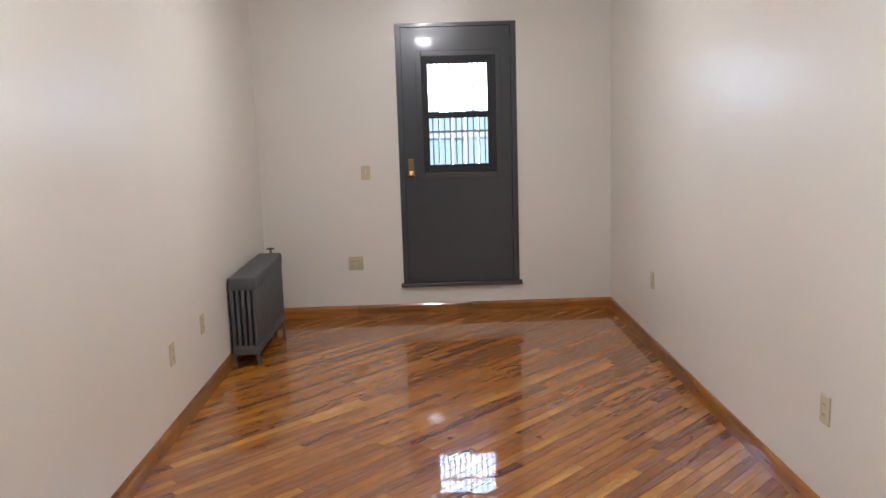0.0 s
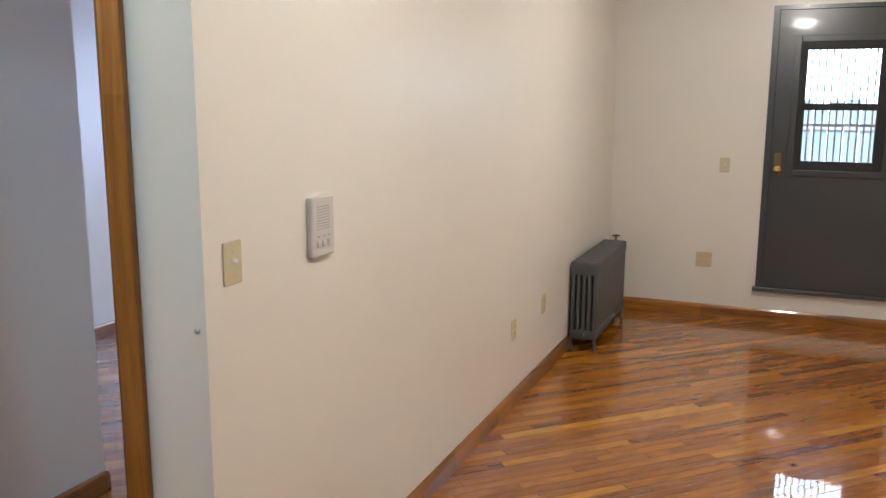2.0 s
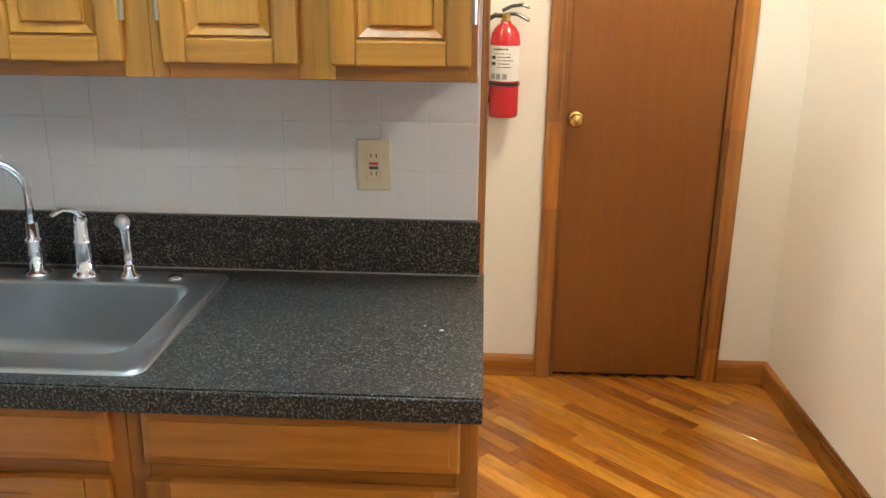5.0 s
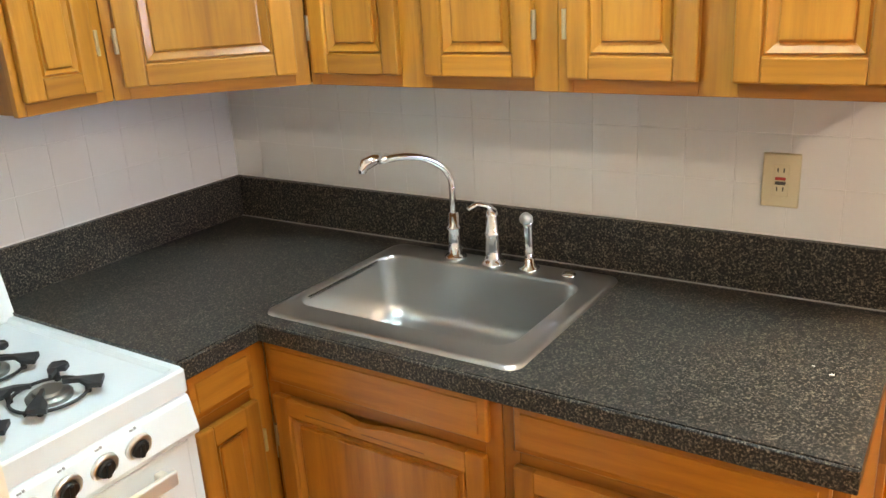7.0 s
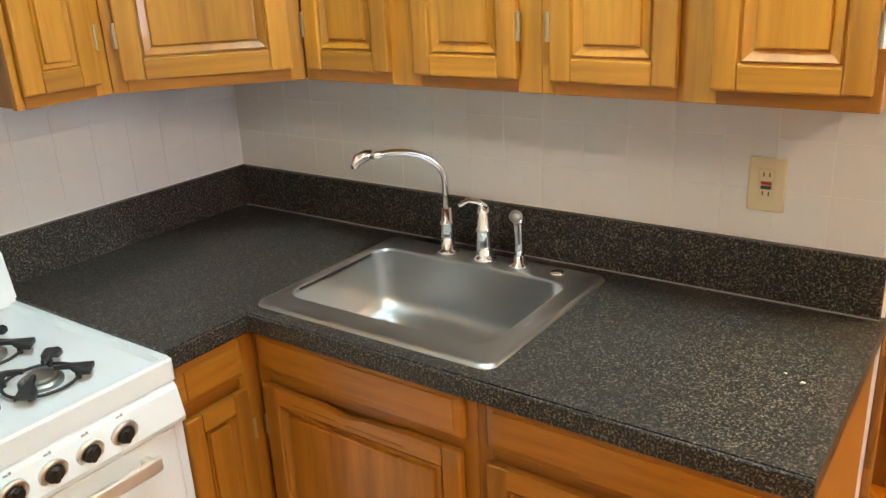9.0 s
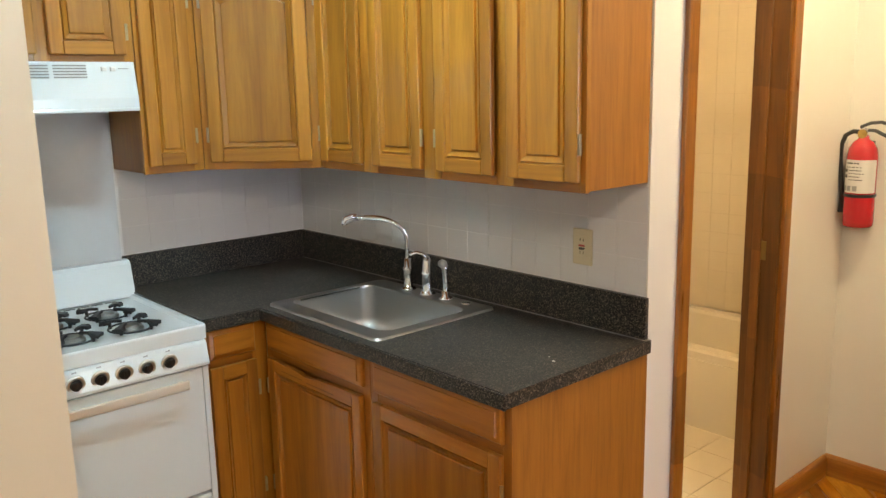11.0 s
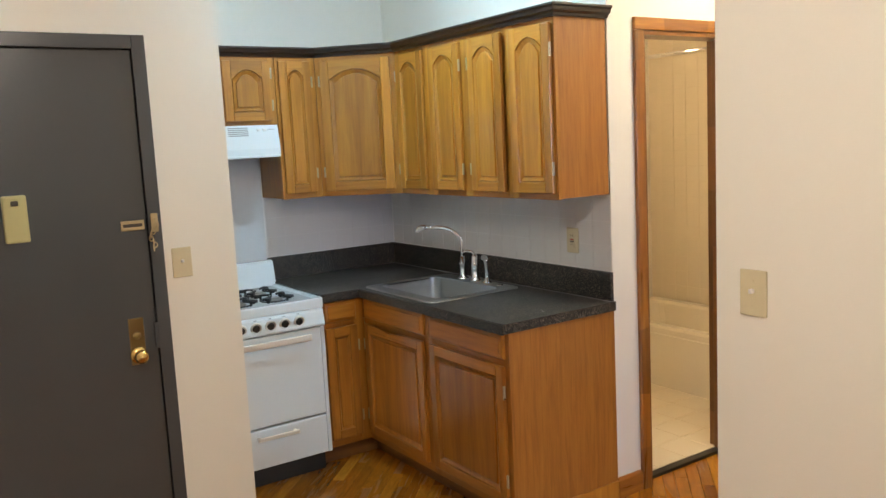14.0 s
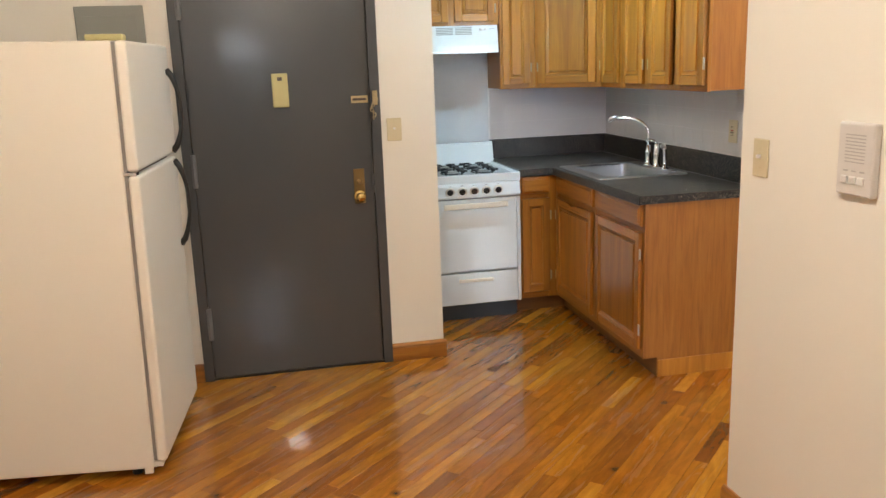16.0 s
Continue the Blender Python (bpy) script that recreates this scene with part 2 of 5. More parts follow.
TILE = plain("white_wall_tile", (0.68, 0.67, 0.665), 0.22, 0.15, 5, 0.04, 0.03)
GROUT = plain("grout", (0.77, 0.76, 0.755), 0.8, 0, 120, 0.2)
BATHTILE = plain("cream_bath_tile", (0.72, 0.64, 0.50), 0.2, 0.15, 5, 0.04, 0.03)
BATHGROUT = plain("cream_grout", (0.70, 0.615, 0.475), 0.8, 0, 120, 0.2)
TUB = plain("tub_enamel", (0.76, 0.70, 0.58), 0.2, 0.2, 6, 0.02, 0.02)
SUBFLOOR = plain("dark_subfloor", (0.03, 0.014, 0.006), 0.8)
PLANK = plank_wood("varnished_strip_oak", False)
PLANK_REST = plank_wood("varnished_strip_oak_far", True)
PANELGREY = paint("panel_grey_paint", (0.24, 0.245, 0.22), 0.4, 0.1)
BLACKALU = plain("black_sash", (0.005, 0.006, 0.008), 0.55)
LAMPGLASS_COOL = glow("lamp_glass_cool", (0.50, 0.79, 1.0), LAMP_COOL)
LAMPGLASS_WARM = glow("added_lamp_glass_warm", (1.0, 0.90, 0.78), LAMP_WARM)
LAMPGLASS_HALL = glow("lamp_glass_hall", (1.0, 0.87, 0.63), LAMP_HALL)
LAMPGLASS_BATH = glow("added_lamp_glass_bath", (1.0, 0.72, 0.40), LAMP_BATH)
GLASS = mat("window_glass", (1, 1, 1), 0.0)
GLASS.node_tree.nodes["Principled BSDF"].inputs["Transmission Weight"].default_value = 1.0
SKYGLOW = glow("bright_overcast_sky", (0.72, 0.87, 1.0), 9.0)
FENCE = plain("pale_blue_fence", (0.60, 0.80, 0.90), 0.6, 0, 6, 0.1, 0.3)
GROUNDM = plain("yard_ground", (0.22, 0.21, 0.20), 0.9, 0, 3, 0.2, 0.3)
CONCRETE = plain("outer_masonry", (0.30, 0.27, 0.24), 0.9, 0, 8, 0.3, 0.3)


# ---- mesh helpers ----
def part(name, bm, material, parent=None, label="", smooth=False):
    me = bpy.data.meshes.new(name)
    bmesh.ops.recalc_face_normals(bm, faces=bm.faces)
    for f in bm.faces:
        f.smooth = smooth
    bm.to_mesh(me)
    bm.free()
    me.materials.append(material)
    ob = new(name, me)
    if parent is not None:
        ob.parent = parent
    return tagged(ob, label)


def thing(name, m, label, category, group=""):
    ob = new(name)
    ob.empty_display_size = 0.1
    ob.matrix_world = m
    return tagged(ob, label, category, group)


def structure(name, bm, material, label="", category=""):
    return tagged(part(name, bm, material), label, category, "", "structure")


def box(bm, x0, x1, y0, y1, z0, z1, bevel=0.0, seg=2):
    g = bmesh.ops.create_cube(bm, size=1.0)
    vs = g["verts"]
    for v in vs:
        v.co = Vector((x0 + (v.co.x + 0.5) * (x1 - x0), y0 + (v.co.y + 0.5) * (y1 - y0), z0 + (v.co.z + 0.5) * (z1 - z0)))
    if bevel:
        es = list({e for v in vs for e in v.link_edges})
        bmesh.ops.bevel(bm, geom=es, offset=bevel, segments=seg, affect="EDGES", profile=0.5, clamp_overlap=True)
    return bm


def B(*a, bevel=0.0, seg=2):
    return box(bmesh.new(), *a, bevel=bevel, seg=seg)


def boxes(*rows, bevel=0.0):
    bm = bmesh.new()
    for r in rows:
        box(bm, *r, bevel=bevel)
    return bm


def lathe(profile, seg=32, m=None, bm=None):
    """A body of revolution about z from (radius, height) rows."""
    bm = bm or bmesh.new()
    rings = []
    for r, z in profile:
        ring = []
        for k in range(seg):
            a = 2 * math.pi * k / seg
            co = Vector((r * math.cos(a), r * math.sin(a), z))
            ring.append(bm.verts.new(m @ co if m else co))
        rings.append(ring)
    for a, b in zip(rings, rings[1:]):
        for k in range(seg):
            bm.faces.new((a[k], a[(k + 1) % seg], b[(k + 1) % seg], b[k]))
    if profile[0][0] > 1e-4:
        bm.faces.new(rings[0][::-1])
    if profile[-1][0] > 1e-4:
        bm.faces.new(rings[-1])
    bmesh.ops.remove_doubles(bm, verts=bm.verts, dist=1e-5)
    return bm


def tube(points, radius, seg=12, bm=None, radii=None, flat=1.0):
    """A round bar along points."""
    bm = bm or bmesh.new()
    pts = [Vector(p) for p in points]
    side, rings = None, []
    for k, p in enumerate(pts):
        d = (pts[min(k + 1, len(pts) - 1)] - pts[max(k - 1, 0)]).normalized()
        if side is None:
            side = d.orthogonal().normalized()
        side = (side - d * side.dot(d)).normalized()
        up = d.cross(side)
        r = radii[k] if radii else radius
        rings.append([bm.verts.new(p + side * math.cos(2 * math.pi * i / seg) * r + up * math.sin(2 * math.pi * i / seg) * r * flat) for i in range(seg)])
    for a, b in zip(rings, rings[1:]):
        for i in range(seg):
            bm.faces.new((a[i], a[(i + 1) % seg], b[(i + 1) % seg], b[i]))
    bm.faces.new(rings[0][::-1])
    bm.faces.new(rings[-1])
    return bm


def prism(outline, y0, y1, bm=None):
    """An outline of (x, z) rows, thick from y0 to y1."""
    bm = bm or bmesh.new()
    a = [bm.verts.new((x, y0, z)) for x, z in outline]
    b = [bm.verts.new((x, y1, z)) for x, z in outline]
    bm.faces.new(a)
    bm.faces.new(b[::-1])
    for k in range(len(a)):
        j = (k + 1) % len(a)
        bm.faces.new((a[k], b[k], b[j], a[j]))
    return bm


def sweep(profile, path, bm=None):
    """A profile of (out, up) rows along a path in plan, mitred; out is to the path's left."""
    bm = bm or bmesh.new()
    pts = [Vector((x, y)) for x, y in path]
    rings = []
    for k, p in enumerate(pts):
        dirs = []
        if k > 0:
            dirs.append((pts[k] - pts[k - 1]).normalized())
        if k < len(pts) - 1:
            dirs.append((pts[k + 1] - pts[k]).normalized())
        ns = [Vector((-d.y, d.x)) for d in dirs]
        n = sum(ns, Vector((0, 0))).normalized()
        n = n / max(0.3, n.dot(ns[0]))
        rings.append([bm.verts.new((p.x + n.x * o, p.y + n.y * o, z)) for o, z in profile])
    for a, b in zip(rings, rings[1:]):
        for k in range(len(profile)):
            j = (k + 1) % len(profile)
            bm.faces.new((a[k], a[j], b[j], b[k]))
    bm.faces.new(rings[0][::-1])
    bm.faces.new(rings[-1])
    return bm


ID = Matrix.Identity(4)

# ---- the plan ----
XW, XE, YN, YE = -0.27, 2.585, 6.56, -0.31      # living room: west, east, north, entry wall
XK, YK, XS = -1.13, -1.545, 0.33                # kitchen: sink wall, stove wall, end of the entry wall
YB, XH, YH = 0.31, -2.50, 1.518                  # bathroom wall, hall's west wall, hall's north wall
ZC = 2.70
T = 0.12

# walls: solid runs with the openings left out
structure("wall_west", B(XW - T, XW, YH, YN, 0, ZC), WALL, "cream painted living room wall", "wall")
structure("wall_east", B(XE, XE + T, YE - T, YN + T, 0, ZC), WALL, "cream painted living room wall", "wall")
DX0, DX1, DZ0, DZ1 = 0.865, 1.825, 0.25, 2.355
structure("wall_north", boxes((XW - T, DX0, YN, YN + T, 0, ZC), (DX1, XE, YN, YN + T, 0, ZC), (DX0, DX1, YN, YN + T, 0, DZ0), (DX0, DX1, YN, YN + T, DZ1, ZC)), WALL, "cream painted end wall with a high-set door", "wall")
EX0, EX1, EZ1 = 0.612, 1.585, 2.078
structure("wall_entry", boxes((XS, EX0, YE - T, YE, 0, ZC), (EX1, XE, YE - T, YE, 0, ZC), (EX0, EX1, YE - T, YE, EZ1, ZC)), WALL, "cream painted wall round the entry door", "wall")
structure("wall_kitchen_east", B(XS, XS + T, YK - T, YE - T, 0, ZC), WALL, "white painted kitchen side wall", "wall")
structure("wall_kitchen_south", B(XK - T, XS, YK - T, YK, 0, ZC), WALL, "white painted wall behind the stove", "wall")
structure("wall_kitchen_west", B(XK - T, XK, YK, YB, 0, ZC), WALL, "white painted wall behind the sink", "wall")
BX0, BX1, BZ1 = -1.95, -1.337, 2.075
structure("wall_bath", boxes((BX1, XK - T, YB - T, YB, 0, ZC), (XH, BX0, YB - T, YB, 0, ZC), (BX0, BX1, YB - T, YB, BZ1, ZC)), WALL, "cream painted wall with the bathroom doorway", "wall")
CY0, CY1, CZ1 = 0.62, 1.255, 2.06
structure("wall_hall_west", boxes((XH - T, XH, YB - T, CY0, 0, ZC), (XH - T, XH, CY1, YH + T, 0, ZC), (XH - T, XH, CY0, CY1, CZ1, ZC)), WALL, "cream painted wall with the closet door", "wall")
GX0, GX1, GZ1 = -1.352, -0.545, 2.06
structure("wall_hall_north", boxes((XH, GX0, YH, YH + T, 0, ZC), (GX1, XW - T, YH, YH + T, 0, ZC), (GX0, GX1, YH, YH + T, GZ1, ZC)), WALL, "cream painted wall with the bedroom doorway", "wall")
# bedroom
XB, YB2 = -3.38, 6.5
structure("wall_bedroom_closet", boxes((-1.68, -1.56, YH + T, 2.39, 0, ZC), (XB, -1.68, 2.27, 2.39, 0, ZC)), WALL, "cream painted bedroom wall with an outer corner", "wall")
structure("wall_bedroom_west", B(XB - T, XB, 2.27, YB2 + T, 0, ZC), WALL, "cream painted bedroom wall", "wall")
structure("wall_bedroom_north", boxes((XB, -2.4, YB2, YB2 + T, 0, ZC), (-1.4, XW - T, YB2, YB2 + T, 0, ZC), (-2.4, -1.4, YB2, YB2 + T, 0, 0.95), (-2.4, -1.4, YB2, YB2 + T, 2.25, ZC)), WALL, "cream painted bedroom wall with a window", "wall")
# bathroom
XT = -3.25
structure("wall_bath_west", B(XT - T, XT, -1.48, YB - T, 0, ZC), WALL, "bathroom wall behind the tub", "wall")
structure("wall_bath_south", B(XT, XK - T, -1.48, -1.36, 0, ZC), WALL, "bathroom end wall", "wall")
structure("wall_bath_north", B(XT, XH - T, YB - T, YB - 0.02, 0, ZC), WALL, "bathroom wall beside the tub", "wall")
# closet box behind its door, corridor behind the entry door
structure("wall_closet", boxes((XH - 0.75, XH - 0.7, YB, YH + T, 0, ZC), (XH - 0.7, XH - T, YB + 0.0, YB + 0.04, 0, ZC), (XH - 0.7, XH - T, YH + 0.08, YH + T, 0, ZC)), WALL, "closet walls", "wall")
structure("ceiling", boxes((XB - T, XE + T, -2.02, YN + T, ZC, ZC + 0.1)), CEIL, "off-white painted ceiling", "ceiling")

# baseboards
PROFILE = [(0.0, 0.0), (0.016, 0.0), (0.016, 0.068), (0.013, 0.082), (0.006, 0.093), (0.0, 0.095)]


def baseboard(path):
    (ax, ay), (bx, by) = path
    structure("baseboard", sweep(PROFILE, path), CASING_X if abs(bx - ax) > abs(by - ay) else CASING_Y, "varnished jointed wood baseboard", "baseboard")


for run in [((XW, YH - 0.014), (XW, YN))[::-1], ((XW + 0.02, YN), (XE, YN))[::-1], ((XE, 0.0), (XE, YN)), ((XE, YE), (EX1, YE)),
            ((EX0, YE), (XS - 0.014, YE)), ((XK, YB), (-1.282, YB)), ((-2.006, YB), (XH + 0.02, YB)), ((XH, 0.56), (XH, YB)), ((XH, YH), (XH, 1.312)),
            ((-1.427, YH), (XH, YH))[::-1], ((XW, YH), (-0.49, YH))[::-1], ((-1.56, YH + T), (-1.56, 2.39)), ((-1.546, 2.39), (XB, 2.39)), ((XB, 2.41), (XB, YB2)), ((XB, YB2), (XW - T, YB2)), ((XW - T, YB2), (XW - T, YH + T))]:
    (ax, ay), (bx, by) = run
    mx, my = (ax + bx) / 2, (ay + by) / 2
    # the board stands out to the side on which the room is
    left = Vector((-(by - ay), bx - ax)).normalized()
    probe = (mx + left.x * 0.06, my + left.y * 0.06)
    solid = any(x0 < probe[0] < x1 and y0 < probe[1] < y1 for x0, x1, y0, y1 in ((XW - T, XW, YH, YN), (XE, XE + T, YE, YN), (XW, XE, YN, YN + T), (XS, XE, YE - T, YE), (XH, XK, YB - T, YB), (XH - T, XH, YB, YH), (XH, XW, YH, YH + T), (-1.68, -1.56, YH, 2.39), (XB, -1.56, 2.27, 2.39), (XB - T, XB, 2, 7), (XB, XW, YB2, 7)))
    baseboard(run[::-1] if solid else run)


# ---- doorways ----
def casing_frame(name, x0, x1, ztop, wide, depth, m, label, strike=True, proud=0.018, stop=True):
    """Wooden casing and jambs round an opening; local x across, y into the wall, z up."""
    ob = thing(name, m, label, "door frame")
    ob["kind"] = "structure"
    for side, a, b in (("casing_side", x0 - wide, x0), ("casing_side", x1, x1 + wide)):
        part(side, B(a, b, -proud, 0, 0, ztop, bevel=0.004), CASING, ob)
    part("casing_head", B(x0 - wide, x1 + wide, -proud, 0, ztop, ztop + wide, bevel=0.004), CASING_X, ob)
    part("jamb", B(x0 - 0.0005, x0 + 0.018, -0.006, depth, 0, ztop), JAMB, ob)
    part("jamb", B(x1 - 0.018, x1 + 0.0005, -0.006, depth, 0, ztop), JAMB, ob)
    part("head_jamb", B(x0 + 0.018, x1 - 0.018, -0.006, depth, ztop - 0.018, ztop), CASING_X, ob)
    if stop:
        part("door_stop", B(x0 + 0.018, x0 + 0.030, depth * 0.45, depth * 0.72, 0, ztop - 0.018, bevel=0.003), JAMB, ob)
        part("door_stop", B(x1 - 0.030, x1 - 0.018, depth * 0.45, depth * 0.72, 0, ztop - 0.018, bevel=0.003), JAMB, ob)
    return ob


# bathroom: front faces +y, so local x runs to -x
bath_frame = casing_frame("bathroom_door_frame", -(BX1 - BX0) / 2, (BX1 - BX0) / 2, BZ1, 0.055, T, pose((BX0 + BX1) / 2, YB, 0, 0, 0, 180), "varnished jointed wood frame of the bathroom doorway")
part("strike_plate", B(0.2845, 0.2885, 0.035, 0.065, 1.02, 1.09, bevel=0.001), OLDBRASS, bath_frame, "aged brass strike plate")
bed_frame = casing_frame("bedroom_door_frame", GX0, GX1, GZ1, 0.072, T, pose(0, YH, 0), "varnished jointed wood frame of the bedroom doorway", stop=False)
part("strike_plate", B(GX0 + 0.018, GX0 + 0.021, 0.055, 0.085, 0.99, 1.055, bevel=0.001), HINGE, bed_frame, "metal strike plate")
closet_frame = casing_frame("closet_door_frame", CY0, CY1, CZ1, 0.06, T, pose(XH, 0, 0, 0, 0, 90), "varnished jointed wood frame of the closet", stop=False)

closet_door = thing("closet_door", pose(XH, 0, 0, 0, 0, 90), "closed flush closet door in reddish-brown veneer", "door")
part("slab", B(CY0 + 0.020, CY1 - 0.020, 0.012, 0.047, 0.012, CZ1 - 0.021, bevel=0.002), LAUAN, closet_door)


def knob(parent, x, y, z, mat_, r=0.027, stem=0.045):
    """A round door knob on its rose, standing out towards -y."""
    turn = Matrix.Translation((x, y, z)) @ Matrix.Rotation(radians(90), 4, "X")
    k = part("knob", lathe([(0.0, stem + r * 0.85), (r * 0.55, stem + r * 0.75), (r * 0.95, stem + r * 0.35), (r, stem), (r * 0.8, stem - r * 0.5), (0.011, stem - r * 0.75), (0.010, 0.008)], 28, turn), mat_, parent, "round brass knob", smooth=True)
    part("rose", lathe([(0.0, 0.010), (0.018, 0.009), (0.030, 0.004), (0.032, 0.0)], 28, turn), mat_, k, smooth=True)
    return k


knob(closet_door, CY0 + 0.053, 0.012, 1.080, BRASS)
for hz in (0.28, 1.75):
    part("hinge", tube([(CY1 - 0.022, 0.006, hz), (CY1 - 0.022, 0.006, hz + 0.085)], 0.006), OLDBRASS, closet_door)

# entry door: its front faces +y
entry = thing("entry_door", pose(EX1, YE, 0, 0, 0, 180), "closed grey glossy painted steel entry door", "door")
EW = EX1 - EX0
entry_frame = part("frame", boxes((0, 0.048, -0.018, T, 0, EZ1), (EW - 0.048, EW, -0.018, T, 0, EZ1), (0.048, EW - 0.048, -0.018, T, EZ1 - 0.05, EZ1), bevel=0.003), GREY, entry)
entry_slab = part("slab", B(0.050, EW - 0.051, -0.004, 0.04, 0.012, EZ1 - 0.053, bevel=0.003), GREY, entry)
part("threshold", B(0.048, EW - 0.048, -0.004, T, 0, 0.010), BLACKPL, entry)
for hz in (0.225, 1.0, 1.79):
    part("hinge", tube([(0.051, -0.022, hz), (0.051, -0.022, hz + 0.16)], 0.0125), GREY_HINGE, entry)
spy = part("door_viewer", B(EX1 - 1.135, EX1 - 1.058, -0.026, -0.003, 1.368, 1.53, bevel=0.006), VIEWER, entry, "aged yellow plastic viewer box")
part("viewer_lens", B(EX1 - 1.108, EX1 - 1.085, -0.030, -0.025, 1.495, 1.512, bevel=0.002), IVORY_DARK, spy)
lock = part("lock_plate", B(EX1 - 0.765, EX1 - 0.710, -0.010, -0.003, 0.868, 1.045, bevel=0.003), OLDBRASS, entry, "aged brass lock plate")
knob(lock, EX1 - 0.7375, -0.010, 0.905, BRASS, 0.026, 0.04)
part("keyhole", lathe([(0.0, 0.004), (0.012, 0.003), (0.014, 0.0)], 20, Matrix.Translation((EX1 - 0.7375, -0.010, 0.98)) @ Matrix.Rotation(radians(90), 4, "X")), OLDBRASS, lock, smooth=True)
chain_slide = part("chain_slide", boxes((EX1 - 0.755, EX1 - 0.672, -0.008, -0.003, 1.372, 1.408), (EX1 - 0.752, EX1 - 0.675, -0.014, -0.008, 1.374, 1.381), (EX1 - 0.752, EX1 - 0.675, -0.014, -0.008, 1.399, 1.406), bevel=0.001), CHAINBRASS, entry, "brass chain lock slide")
part("slide_groove", B(EX1 - 0.748, EX1 - 0.680, -0.0088, -0.0078, 1.384, 1.396), IVORY_DARK, chain_slide)
chain_plate = part("chain_plate", B(EX1 - 0.650, EX1 - 0.625, -0.024, -0.017, 1.36, 1.43, bevel=0.003), CHAINBRASS, entry, "brass chain lock plate")
for k in range(9):
    cx, cz = EX1 - 0.640 + 0.010 * math.sin(k * 1.1) - 0.002 * k, 1.40 - 0.0125 * k
    ring = [(cx + 0.007 * math.cos(a) * (1 if k % 2 else 0.35), -0.030 + 0.006 * math.cos(a) * (0 if k % 2 else 1), cz + 0.010 * math.sin(a)) for a in [j * math.pi / 6 for j in range(13)]]
    part("chain_link", tube(ring, 0.0022, 6), CHAINBRASS, chain_plate)
part("deadlatch", B(EW - 0.062, EW - 0.047, -0.021, -0.003, 0.92, 1.02, bevel=0.002), GREY, entry)
structure("wall_corridor", B(EX0 - 0.1, EX1 + 0.1, YE - 0.2, YE - T - 0.004, 0, 2.3), WALL, "plain wall closing the entry", "wall")

# north door with its sash window
nd = thing("back_door", pose(DX0, YN, 0), "closed grey glossy painted back door with a barred sash window", "door")
NW = DX1 - DX0
part("frame", boxes((0, 0.045, -0.012, T, DZ0, DZ1), (NW - 0.045, NW, -0.012, T, DZ0, DZ1), (0.045, NW - 0.045, -0.012, T, DZ1 - 0.03, DZ1), (0.045, 0.062, 0.05, T, DZ0, DZ1 - 0.03), (NW - 0.062, NW - 0.045, 0.05, T, DZ0, DZ1 - 0.03), (0.062, NW - 0.062, 0.05, T, DZ0, DZ0 + 0.045), (0.062, NW - 0.062, 0.05, T, DZ1 - 0.05, DZ1 - 0.03), bevel=0.002), GREY, nd)
part("sill", B(-0.02, NW + 0.02, -0.045, 0.0, DZ0 - 0.012, DZ0 + 0.022, bevel=0.006), GREY, nd)
WX0, WX1, WZ0, WZ1 = 1.068 - DX0, 1.656 - DX0, 1.172, 2.096
part("slab", boxes((0.047, WX0, 0.004, 0.048, DZ0 + 0.024, DZ1 - 0.032), (WX1, NW - 0.047, 0.004, 0.048, DZ0 + 0.024, DZ1 - 0.032), (WX0, WX1, 0.004, 0.048, DZ0 + 0.024, WZ0), (WX0, WX1, 0.004, 0.048, WZ1, DZ1 - 0.032)), GREY, nd)
part("window_moulding", boxes((WX0 - 0.045, WX0, -0.012, 0.006, WZ0 - 0.045, WZ1 + 0.045), (WX1, WX1 + 0.045, -0.012, 0.006, WZ0 - 0.045, WZ1 + 0.045), (WX0, WX1, -0.012, 0.006, WZ0 - 0.045, WZ0), (WX0, WX1, -0.012, 0.006, WZ1, WZ1 + 0.045), bevel=0.003), GREY, nd)
ZM = 1.633
GL0, GL1, GZ0, GZ2 = WX0 + 0.050, WX1 - 0.065, WZ0 + 0.066, WZ1 - 0.058
sash = part("sash", boxes((WX0, GL0, -0.008, 0.05, WZ0, WZ1), (GL1, WX1, -0.008, 0.05, WZ0, WZ1), (GL0, GL1, -0.008, 0.05, GZ2, WZ1), (GL0, GL1, -0.008, 0.05, WZ0, GZ0), (GL0, GL1, -0.006, 0.05, ZM - 0.025, ZM + 0.025), bevel=0.002), BLACKALU, nd, "black sash frame")
for z0, z1 in ((GZ0, ZM - 0.025), (ZM + 0.025, GZ2)):
    pane = part("pane", B(GL0, GL1, 0.024, 0.028, z0, z1), GLASS, sash, "clear glass pane")
    pane.visible_shadow = False
for k in range(3):
    hz = (0.62, 1.35, 2.06)[k]
    part("hinge", tube([(NW - 0.046, -0.016, hz), (NW - 0.046, -0.016, hz + 0.17)], 0.010), GREY, nd)
nplate = part("lock_plate", B(0.072, 0.118, -0.002, 0.005, 1.133, 1.292, bevel=0.003), OLDBRASS, nd, "brass lock plate")
knob(nplate, 0.095, -0.002, 1.165, BRASS, 0.022, 0.035)
grille = thing("window_grille", pose(DX0, YN + 0.075, 0), "dark iron security grille outside the back door window", "window grille")
for k in range(10):
    x = GL0 + 0.03 + k * (GL1 - GL0 - 0.05) / 9
    part("bar", tube([(x, 0, WZ0 - 0.02), (x, 0, WZ1 + 0.02)], 0.0060, 8), GRILLE, grille)
for z in (WZ0 + 0.02, 1.50, WZ1 - 0.02):
    part("cross_bar", B(WX0 - 0.02, WX1 + 0.02, 0.006, 0.012, z - 0.010, z + 0.010), GRILLE, grille)

